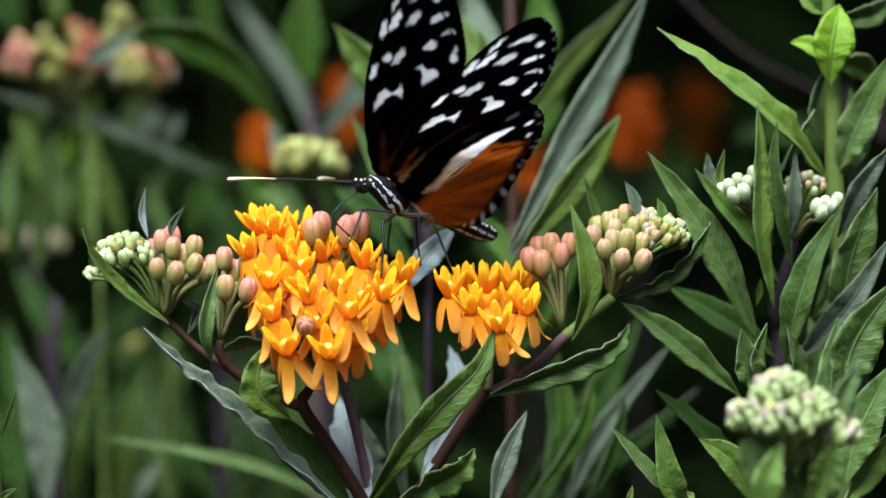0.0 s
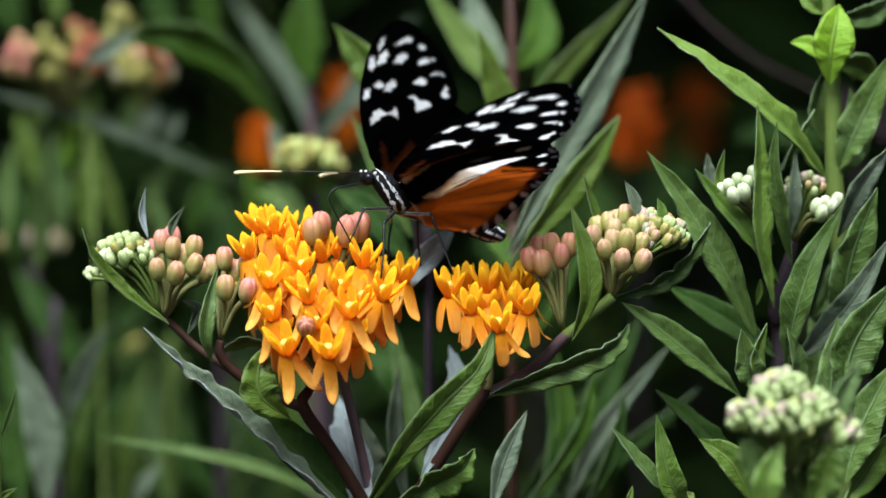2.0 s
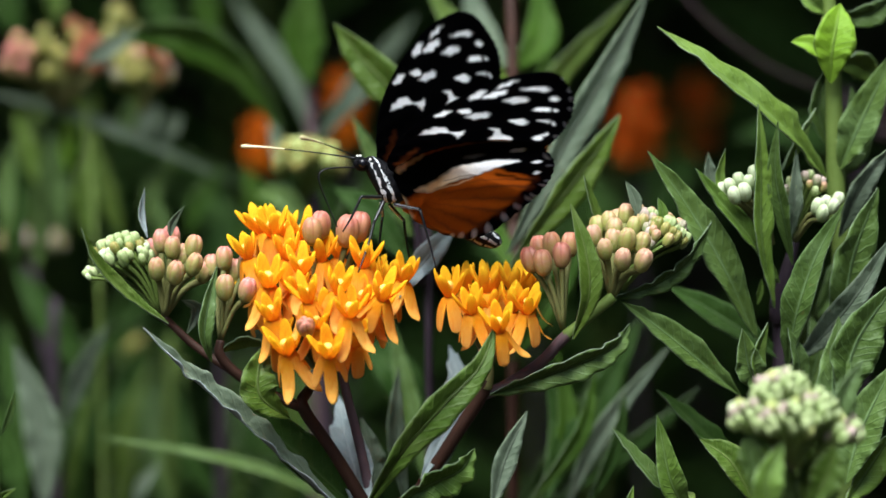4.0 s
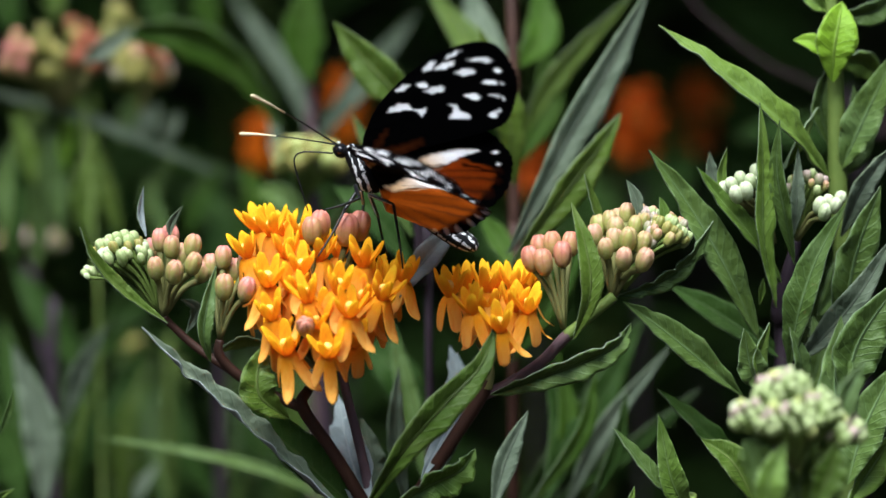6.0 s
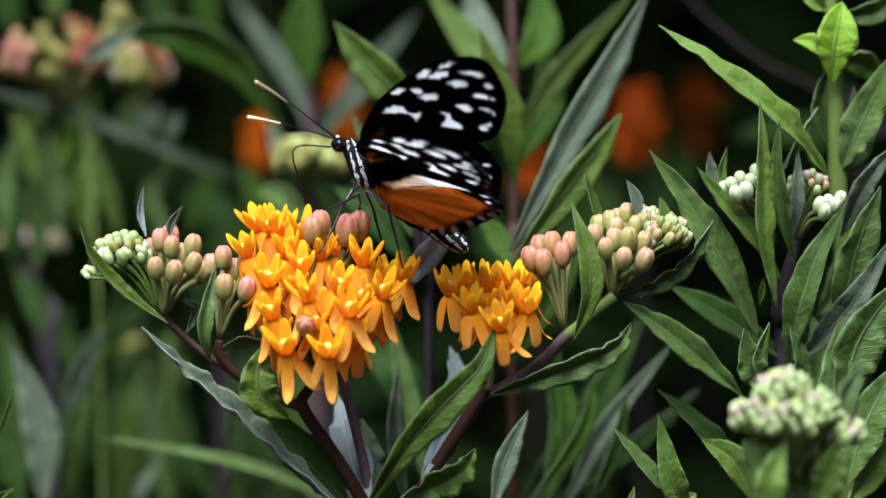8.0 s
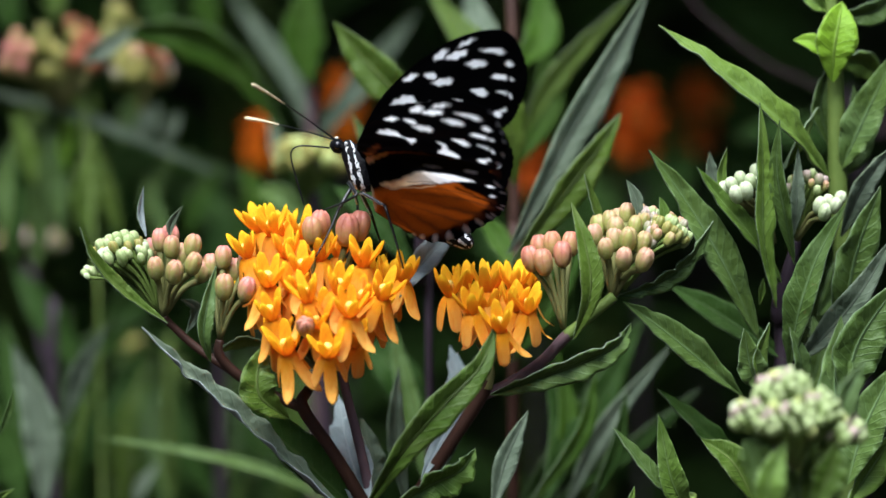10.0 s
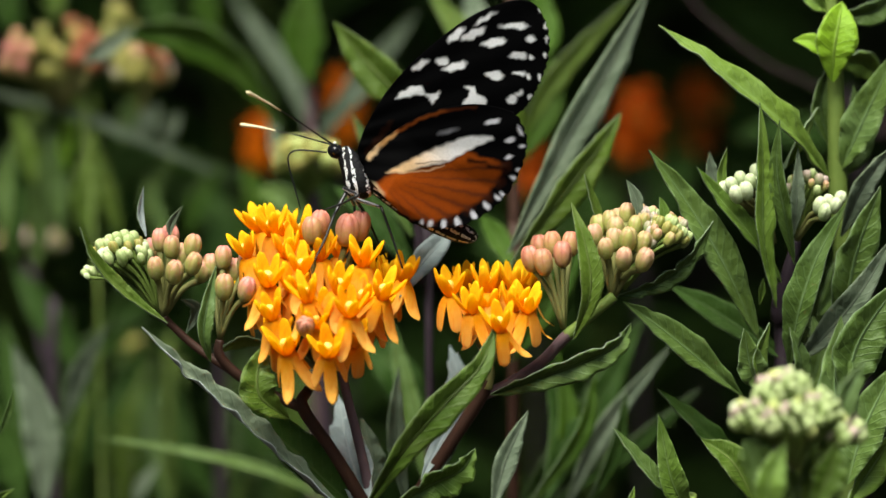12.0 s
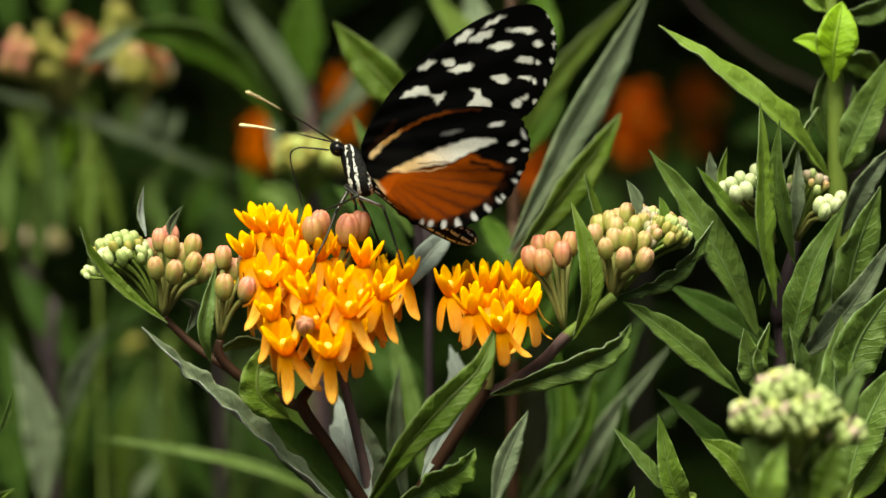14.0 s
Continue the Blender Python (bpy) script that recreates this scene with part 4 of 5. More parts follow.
back_leaf(b6, [(30, 905, 160), (20, 820, 160), (-20, 700, 160)], 60, 10, "dark")
back_leaf(b6, [(90, 700, 180), (160, 620, 184), (260, 560, 190)], 60, 20, "dark")
back_leaf(b6, [(95, 800, 180), (200, 700, 190), (260, 600, 190)], 50, 10, "dark")
back_leaf(b6, [(95, 860, 190), (30, 700, 194), (0, 560, 200)], 60, 10, "dark")
back_leaf(b6, [(230, 905, 150), (250, 860, 150), (280, 820, 152)], 26, 10, "grey")
young_umbel(b6, (50, 465, 248), (48, 430, 246), 54, 48, ["mauve", "moss", "mauve"], 3.0, 33, 0.45)
young_umbel(b6, (240, 650, 260), (236, 615, 260), 18, 10, ["moss"], 3.2, 34, 0.5)
b7 = back_plant("milkweed with a long arching grey leaf", 390, 190, [(390, 930, 190), (395, 880, 190)], [], "dusk")
back_leaf(b7, [(620, 905, 96), (480, 838, 96), (330, 800, 96), (170, 775, 98)], 22, 20, "green")
back_leaf(b7, [(300, 905, 190), (270, 800, 190), (280, 680, 195)], 30, 40, "green")
back_leaf(b7, [(395, 905, 190), (440, 760, 190), (430, 620, 195)], 36, 30, "dark")
back_leaf(b7, [(395, 905, 200), (330, 800, 200), (310, 640, 205)], 40, 20, "dark")
back_leaf(b7, [(395, 905, 200), (500, 820, 200), (560, 760, 205)], 40, 20, "dark")
rnd_blades = random.Random(3)
b8 = back_plant("milkweed with many narrow upright leaves in shade", 300, 230, [(300, 930, 230), (310, 760, 232), (320, 640, 235)], [], "green")
for i in range(34):
    u0, d0 = rnd_blades.uniform(100, 560), rnd_blades.uniform(220, 400)
    u1, v1 = u0 + rnd_blades.uniform(-70, 70), rnd_blades.uniform(540, 760)
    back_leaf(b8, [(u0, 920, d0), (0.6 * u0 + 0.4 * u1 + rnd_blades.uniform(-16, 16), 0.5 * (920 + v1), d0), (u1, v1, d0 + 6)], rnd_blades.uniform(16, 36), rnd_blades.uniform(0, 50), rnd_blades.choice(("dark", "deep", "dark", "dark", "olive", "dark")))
b9 = back_plant("dark broad-leaved plant in deep shade", 1500, 260, [(1520, 900, 260), (1530, 400, 260), (1500, 160, 255)], [], "dusk")
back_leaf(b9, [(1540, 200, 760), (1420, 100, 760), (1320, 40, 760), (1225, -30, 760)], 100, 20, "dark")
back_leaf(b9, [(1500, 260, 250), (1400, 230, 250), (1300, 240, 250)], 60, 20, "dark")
near_blade = back_plant("young milkweed shoot at the front of the bed", -10, -20, [(-15, 900, -16), (-20, 800, -16)], [
    ([(-4, 775, -14), (14, 730, -14), (22, 690, -14)], 16, 10, "green"),
    ([(-20, 905, -14), (0, 880, -14), (24, 866, -14)], 14, 10, "fresh")], "green")


def far_bloom(u, v, d, spread, count, seed, petals=EMBER_PETALS, hoods=EMBER_HOODS):
    """A blooming cluster on a plant well behind the front row."""
    p = back_plant("milkweed with a deep orange flower cluster", u + 10, d, [(u + 8, 900, d), (u + 4, v + 160, d), (u, v + 60, d)], [
        ([(u + 4, v + 220, d), (u + 60, v + 120, d), (u + 110, v + 60, d + 8)], 60, 10, "dark"),
        ([(u + 4, v + 240, d), (u - 60, v + 150, d), (u - 100, v + 80, d + 8)], 60, 10, "dark")], "dusk", 0.5)
    rnd = random.Random(seed)
    spots = []
    for i in range(count):
        w, r = i * 2.4, math.sqrt((i + 0.5) / count)
        spots.append((u + spread * r * math.cos(w), v + spread * 1.4 * r * math.sin(w), d - 14 * (1 - r) + rnd.uniform(-4, 4)))
    umbel(p, (u, v + 70, d), spots, 0.8, petals=petals, hoods=hoods)
    return p


far_bloom(460, 250, 300, 18, 5, 1, BURNT_PETALS, BURNT_HOODS)
far_bloom(612, 190, 330, 28, 8, 2, BURNT_PETALS, BURNT_HOODS)
far_bloom(1128, 218, 330, 34, 11, 3)
far_bloom(942, 290, 330, 10, 3, 4)
far_bloom(1240, 195, 620, 32, 8, 5)

leaf(b3, [(500, 310, 150), (488, 255, 158), (476, 205, 168)], 26, 5, "grey", ns=16, nc=6)

# thin tube added in place of the lit rim of the big dark leaf
rim_line = thing("dry_grass_stalk", ground_foot(1600, 160), "thin greyish arching line added as the lit rim of a big dark leaf", "grass stalk")
tube("stalk", [FOOT[rim_line], at(1620, 500, 190), at(1560, 240, 180), at(1460, 160, 172), at(1370, 118, 168), at(1290, 62, 166), at(1225, 0, 165), at(1180, -90, 165)], [1.2, 0.7, 0.28, 0.24, 0.22, 0.22, 0.22, 0.2], STEM["plum"], rim_line, 6, 40)


# ---- the fill of the bed: whole plants further back ----
def filler(seed):
    rnd = random.Random(seed)
    p = thing("milkweed_plant", (0, 0, 0), "leafy milkweed standing deep in the bed", "plant", BACK)
    high = 0.7
    tube("stem", [(0, 0, 0), (0.01, 0.005, 0.3), (-0.006, 0.0, high)], [3, 2.4, 1.2], STEM["green"], p, 6, 12)
    for i in range(26):
        z = 0.2 + (high - 0.2) * i / 26
        w = i * 2.4 + rnd.uniform(-0.4, 0.4)
        out = Vector((math.cos(w), math.sin(w), 0))
        ll = rnd.uniform(0.08, 0.13)
        a = Vector((0, 0, z))
        rise = rnd.uniform(0.3, 1.1)
        pts = [a, a + out * ll * 0.5 + UP * ll * 0.45 * rise, a + out * ll + UP * ll * 0.6 * rise]
        v, f, ix, uv = blade_data(pts, rnd.uniform(0.012, 0.02), rnd.uniform(30, 75), 0.3, 0.05, seed * 100 + i, 10, 4)
        # dark on both sides: shade deep in the bed, put into the colour
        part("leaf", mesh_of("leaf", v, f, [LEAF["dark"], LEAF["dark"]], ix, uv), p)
    return p


FILL = [filler(i) for i in (1, 2, 3)]
rnd_fill = random.Random(12)
spots_fill = []
for row, y in enumerate((0.58, 0.72, 0.86, 1.02, 1.2)):
    wide = 0.13 + y * 0.2
    for x in np.linspace(-wide, wide, 6):
        spots_fill.append((x + rnd_fill.uniform(-0.03, 0.03), y + rnd_fill.uniform(-0.05, 0.05), rnd_fill.uniform(-0.16, -0.02) if x < 0.02 else rnd_fill.uniform(-0.2, -0.08)))
for i, (x, y, z) in enumerate(spots_fill):
    m = pose(x, y, 0, 0, 0, rnd_fill.uniform(0, 360)) @ Matrix.Scale((0.7 + z) / 0.7, 4)
    if i < 3:
        FILL[i].matrix_basis = m
    else:
        c = copy_thing(FILL[i % 3], m)
        c.matrix_basis = m


# ---- the butterfly ----
def flat_distance(x, z, ring_pts):
    """How far each place lies inside (positive) a closed outline."""
    inside = np.zeros(x.shape, bool)
    best = np.full(x.shape, 1e9)
    k = len(ring_pts)
    for i in range(k):
        ax, az = ring_pts[i]
        bx, bz = ring_pts[(i + 1) % k]
        dx, dz = bx - ax, bz - az
        s = np.clip(((x - ax) * dx + (z - az) * dz) / (dx * dx + dz * dz + 1e-12), 0, 1)
        best = np.minimum(best, np.hypot(x - ax - s * dx, z - az - s * dz))
        if abs(dz) > 1e-12:
            inside ^= ((az > z) != (bz > z)) & (x < dx * (z - az) / dz + ax)
    return np.where(inside, best, -best)


def soft(d, w=0.18):
    return np.clip(0.5 + d / (2 * w), 0, 1)


def smooth_ring(pts, n, scallop=0, depth=0.0, span=(0, 1)):
    """A closed smooth outline through a few corner places, its rim scalloped along part of the way."""
    k = len(pts)
    out = []
    for i in range(n):
        s = i / n * k
        j, f = int(s), s - int(s)
        a, b, c, e = (Vector((*pts[(j + q) % k], 0)) for q in (-1, 0, 1, 2))
        p = 0.5 * (2 * b + (c - a) * f + (2 * a - 5 * b + 4 * c - e) * f * f + (3 * b - a - 3 * c + e) * f ** 3)
        out.append((p.x, p.y))
    if scallop:
        mid = np.mean(out, axis=0)
        res = []
        for i, (x, z) in enumerate(out):
            s = i / n
            if span[0] < s < span[1]:
                g = depth * abs(math.sin(math.pi * scallop * (s - span[0]) / (span[1] - span[0]))) - depth * 0.6
                d = np.array([x, z]) - mid
                d = d / np.linalg.norm(d)
                x, z = x + d[0] * g, z + d[1] * g
            res.append((x, z))
        out = res
    return out


FORE = [(0.0, 0.6), (-2.0, 2.2), (-2.8, 4.5), (-3.2, 7.4), (-3.3, 13.3), (-2.4, 19.3), (-0.7, 25.3), (2.0, 32.1), (4.9, 36.7), (8.1, 40.0), (10.9, 40.9), (13.6, 39.7),
        (16.3, 37.2), (18.1, 33.8), (18.9, 30.5), (19.2, 27.5), (19.2, 25.0), (18.4, 22.6), (14.6, 17.6), (9.4, 11.6), (4.5, 5.4), (1.3, 0.8)]
HIND = [(0.4, 0.2), (-0.4, 2.4), (0.2, 5.2), (1.6, 9.0), (3.9, 13.2), (7.0, 17.0), (11.4, 20.4), (15.4, 22.1), (18.2, 22.5), (20.6, 21.3), (22.4, 19.6), (23.5, 17.2), (24.1, 14.4), (24.4, 10.4),
        (23.7, 6.9), (22.2, 3.4), (20.0, 0.4), (17.3, -1.8), (13.9, -3.1), (10.0, -3.1), (6.3, -2.3), (3.5, -1.3), (1.5, -0.6)]
# spots of the fore wing: place along and across, half length, half width, lean
FORE_SPOTS = [(-0.6, 21.1, 1.8, 0.72, 65), (2.4, 23.7, 1.4, 0.68, 38), (4.8, 24.0, 2.5, 0.72, 47), (2.0, 28.9, 2.0, 0.7, 70), (4.5, 30.6, 2.6, 0.9, 57),
              (8.4, 31.3, 2.5, 0.75, 42), (4.9, 34.2, 2.2, 0.42, 62), (10.0, 35.7, 2.7, 0.62, 31)]
CELL_SPOTS = [[(-1.4, 13.7), (-0.9, 15.5), (0.0, 17.1), (1.3, 17.9), (2.9, 17.3), (1.2, 15.9), (-0.1, 14.3)],
              [(2.5, 17.2), (3.7, 17.6), (4.8, 18.9), (5.1, 16.6), (4.0, 16.6)],
              [(7.9, 21.9), (9.5, 22.7), (10.8, 21.9), (12.8, 22.0), (12.6, 20.9), (9.6, 18.9), (9.3, 20.1), (9.5, 21.6)]]
TIP_SPOTS = [(13.7, 35.3, 1.1, 0.6, 26), (13.2, 31.5, 1.7, 0.78, 29), (11.6, 26.4, 1.9, 0.82, 29), (15.1, 28.9, 1.2, 0.36, 31), (15.5, 32.6, 0.5, 0.5, 34), (16.9, 29.4, 0.4, 0.7, 34),
             (16.4, 24.4, 1.2, 0.7, 39), (16.9, 25.9, 0.9, 0.36, 63)]
RIM_SPOTS = [(12.4, 40.4, 0.35, 0.35, 0), (14.6, 38.6, 0.3, 0.55, 33), (16.1, 36.6, 0.3, 0.5, 34), (17.4, 34.0, 0.3, 0.5, 33), (18.4, 30.2, 0.3, 0.55, 34), (18.9, 26.3, 0.35, 0.55, 3)]
HIND_ORANGE = [(3.7, -1.1), (5.1, 1.8), (9.8, 5.8), (12.6, 8.8), (14.4, 12.4), (16.2, 12.8), (20.1, 14.2), (21.3, 13.1), (21.6, 10.7), (21.2, 7.1), (19.6, 3.7), (17.5, 0.6), (15.0, -1.9), (11.0, -2.9), (6.9, -2.4), (4.6, -2.2)]
HIND_WHITE = [(4.2, 1.6), (6.5, 5.5), (9.4, 10.1), (12.6, 14.3), (16.6, 17.0), (17.1, 16.5), (14.9, 13.5), (12.4, 9.2), (9.5, 6.3), (6.7, 3.3)]
HIND_DOTS = [(15.4, 19.2, 1.3, 0.5, 45), (19.8, 18.2, 0.9, 0.55, 45), (21.2, 15.5, 0.7, 0.4, 45), (24.0, 14.4, 0.7, 0.4, 10), (23.9, 12.7, 0.7, 0.35, 10), (23.6, 9.3, 0.6, 0.35, -15), (23.3, 8.3, 0.6, 0.35, -15),
             (22.4, 6.0, 0.85, 0.5, -25), (21.2, 3.4, 0.95, 0.55, -35), (19.5, 0.8, 1.0, 0.5, -45), (17.6, -0.9, 0.9, 0.45, -55), (15.6, -2.0, 0.8, 0.38, -65), (14.0, -2.6, 0.5, 0.3, -75), (22.2, 18.4, 0.5, 0.3, 45), (20.5, 20.4, 0.9, 0.35, -30)]


def ovals(x, z, rows, grow=1.0):
    d = np.full(x.shape, -9.0)
    for cx, cz, a, b, lean in rows:
        c, s = math.cos(radians(lean)), math.sin(radians(lean))
        u, w = ((x - cx) * c + (z - cz) * s) / (a * grow), (-(x - cx) * s + (z - cz) * c) / (b * grow)
        d = np.maximum(d, (1 - np.sqrt(u * u + w * w)) * b * grow)
    return d


def lay(base, colour, f):
    return base * (1 - f[:, None]) + np.array(colour)[None] * f[:, None]


def stroke(x, z, a, b, w0, w1):
    dx, dz = b[0] - a[0], b[1] - a[1]
    s = np.clip(((x - a[0]) * dx + (z - a[1]) * dz) / (dx * dx + dz * dz), 0, 1)
    return (w0 + (w1 - w0) * s) - np.hypot(x - a[0] - s * dx, z - a[1] - s * dz)


BLACK, WHITE, BUFF, RUST, FIRE = (0.0003, 0.0003, 0.0006), (0.95, 0.96, 0.98), (0.85, 0.60, 0.34), (0.3, 0.07, 0.01), (0.33, 0.064, 0.003)


def ragged(x, z, k=1.0):
    """Shifts places a little, so that the scale patches get uneven rims."""
    return (x + k * (0.16 * np.sin(2.7 * z + 1.3 * x) + 0.05 * np.sin(6.1 * z - 4.3 * x)), z + k * (0.16 * np.sin(2.3 * x - 1.1 * z + 2) + 0.05 * np.sin(5.7 * x + 3.9 * z)))


def fore_colours(x, z, upper):
    x, z = ragged(x, z)
    col = np.tile(np.array(BLACK), (len(x), 1))
    glow = soft(stroke(x, z, (1.5, 2.5), (6.5, 10.5), 1.2, 0.2), 0.9)
    col = lay(col, (0.16, 0.035, 0.006), glow * (0.9 if upper else 0.1))
    col = lay(col, (0.16, 0.035, 0.006), soft(stroke(x, z, (-0.2, 3.0), (0.2, 9.5), 0.5, 0.1), 0.6) * (0.8 if upper else 0.15))
    for rows in (FORE_SPOTS, TIP_SPOTS):
        col = lay(col, WHITE, soft(ovals(x, z, rows, 0.87), 0.14))
    for ring_pts in CELL_SPOTS:
        col = lay(col, WHITE, soft(flat_distance(x, z, ring_pts), 0.16))
    if not upper:
        col = lay(col, WHITE, soft(ovals(x, z, RIM_SPOTS), 0.15))
    return col


def hind_colours(x, z, upper):
    x, z = ragged(x, z, 0.6)
    col = np.tile(np.array(BLACK), (len(x), 1))
    field = flat_distance(x, z, HIND_ORANGE)
    tone = np.clip((x - 3) / 18, 0, 1)
    orange = np.array(FIRE)[None] * (1 - 0.25 * tone[:, None]) if not upper else np.tile(np.array((0.40, 0.078, 0.004)), (len(x), 1))
    f = soft(field, 0.4)[:, None]
    col = col * (1 - f) + orange * f
    root = (3.0, 0.5)
    for k, (ex, ez) in enumerate(((21.3, 13.6), (21.8, 10.8), (21.4, 7.4), (19.8, 4.0), (17.8, 0.9), (15.2, -1.7), (11.5, -2.9))):
        start = (root[0] + 0.3 * (ex - root[0]), root[1] + 0.3 * (ez - root[1]))
        col = lay(col, (0.06, 0.012, 0.003), soft(stroke(x, z, start, (ex, ez), -0.2, 0.8), 0.8) * 0.65)
        col = lay(col, (0.03, 0.012, 0.006), soft(stroke(x, z, start, (ex, ez), -0.1, 0.25), 0.28) * 0.7)
    for a, b, w in (((16.5, 13.4), (20.5, 14.6), 0.6), ((15.4, 11.2), (18.2, 12.4), 0.35), ((19.0, 12.2), (22.0, 13.2), 0.3)):
        col = lay(col, BLACK, soft(stroke(x, z, a, b, w, w * 0.8), 0.35))
    pale = soft(flat_distance(x, z, HIND_WHITE), 0.3)
    t = np.clip((np.hypot(x - 4, z - 2) - 4.5) / 8, 0, 1)[:, None]
    col = col * (1 - pale[:, None]) + (np.array(BUFF)[None] * (1 - t) + np.array(WHITE)[None] * t) * pale[:, None]
    for a, b in (((6.2, 2.9), (10.0, 5.6)), ((10.0, 5.6), (12.3, 8.3)), ((8.0, 5.9), (12.0, 9.0))):
        col = lay(col, (0.6, 0.4, 0.22) if a[0] != 8.0 else (0.15, 0.07, 0.03), soft(stroke(x, z, a, b, 0.14, 0.1), 0.12) * 0.8)
    edge = (((0.2, 2.4), (0.7, 5.2), 0.5, 0.42, BUFF), ((0.7, 5.2), (2.1, 8.9), 0.4, 0.26, (0.6, 0.32, 0.12)), ((2.1, 8.9), (4.4, 13.0), 0.26, 0.2, RUST),
            ((4.4, 13.0), (7.4, 16.6), 0.2, 0.17, RUST), ((7.4, 16.6), (11.6, 19.9), 0.17, 0.1, (0.10, 0.02, 0.004)))
    for a, b, w0, w1, tint in edge:
        col = lay(col, tint, soft(stroke(x, z, a, b, w0, w1), 0.22) * 0.9)
    if upper:
        col = lay(col, WHITE, soft(ovals(x, z, [(19.8, 18.2, 0.9, 0.5, 45), (21.2, 15.5, 0.6, 0.45, 45)]), 0.15))
    else:
        col = lay(col, (0.5, 0.42, 0.25), soft(ovals(x, z, [(4.4, -1.9, 1.7, 0.75, -20)]), 0.25))
        col = lay(col, (0.75, 0.75, 0.82), soft(ovals(x, z, HIND_DOTS, 0.97), 0.16))
        col = lay(col, (0.25, 0.25, 0.28), soft(ovals(x, z, [(9.6, 13.6, 1.4, 0.4, 45)]), 0.25) * 0.7)
    return col


def wing_material(name, share):
    m, n, l, b = blank(name)
    at_ = n.new("ShaderNodeVertexColor")
    at_.layer_name = "pattern"
    fine = grain(n, l, 2600, 2)
    col = mixed(n, l, maths(n, l, "MULTIPLY", maths(n, l, "SUBTRACT", fine, 0.35), 0.4, True), at_.outputs["Color"], (0.0004, 0.0003, 0.0004))
    l.new(col, b.inputs["Base Color"])
    b.inputs["Roughness"].default_value = 0.7
    b.inputs["Specular IOR Level"].default_value = 0.05
    relief(n, l, b, grain(n, l, 900, 3), 0.3, 0.0003)
    thin = n.new("ShaderNodeGamma")
    thin.inputs["Gamma"].default_value = 0.5
    l.new(col, thin.inputs["Color"])
    see_through(m, n, l, b, thin.outputs["Color"], share)
    return m


WING = [wing_material("wing_underside_scales", 0.7), wing_material("wing_upperside_scales", 0.93)]


def wing_mesh(name, corners, colours, mid, side, scallops, span, out=0.0, flare=0.0):
    """A thin wing with an upper and an under skin, veined, slightly bowed; the hinge runs along x and the wing rises along z. side -1: its underside faces -y."""
    seg, rings_n = 300, 46
    rim = np.array(smooth_ring(corners, seg, scallops, 0.34, span))
    r = np.linspace(0, 1, rings_n + 1)[1:]
    pts = np.array(mid)[None, None] + r[:, None, None] * (rim - np.array(mid))[None]
    pts = np.concatenate([np.array(mid)[None], pts.reshape(-1, 2)])
    x, z = pts[:, 0], pts[:, 1]
    bow = 0.5 * np.sin(np.clip(z, 0, 40) / 40 * math.pi) + 0.12 * np.sin(np.arctan2(z + 6, x + 14) * 40)
    depth = np.concatenate([[1.0], np.repeat(1 - r ** 6, seg)]) * 0.07 + 0.03
    verts, cols = [], []
    for upper in (False, True):
        y = out + bow * side + flare * side * np.clip((9 - z) / 9, 0, 1.2) ** 1.3 * np.clip(x / 6, 0, 1) + (depth * side if not upper else -depth * side)
        verts.append(np.stack([x, y, z], 1) * MM)
        cols.append(colours(x, z, upper))
    k = len(pts)
    faces = []
    for layer in (0, 1):
        o = layer * k
        flip = (layer == 0) == (side < 0)
        for s in range(seg):
            t = (s + 1) % seg
            tri = (o, o + 1 + s, o + 1 + t)
            faces.append(tri if flip else tri[::-1])
        for i in range(rings_n - 1):
            for s in range(seg):
                t = (s + 1) % seg
                a, b_ = o + 1 + i * seg, o + 1 + (i + 1) * seg
                q = (a + s, b_ + s, b_ + t, a + t)
                faces.append(q if flip else q[::-1])
    last = 1 + (rings_n - 1) * seg
    for s in range(seg):
        t = (s + 1) % seg
        q = (last + s, k + last + s, k + last + t, last + t)
        faces.append(q if side < 0 else q[::-1])
    half = (len(faces) - seg) // 2
    me = mesh_of(name, np.concatenate(verts).tolist(), faces, WING, [0] * half + [1] * half + [0] * seg)
    lay_ = me.color_attributes.new("pattern", "FLOAT_COLOR", "POINT")
    rgba = np.concatenate([np.concatenate(cols), np.ones((2 * k, 1))], 1).astype(np.float32)
    lay_.data.foreach_set("color", rgba.ravel())
    return me


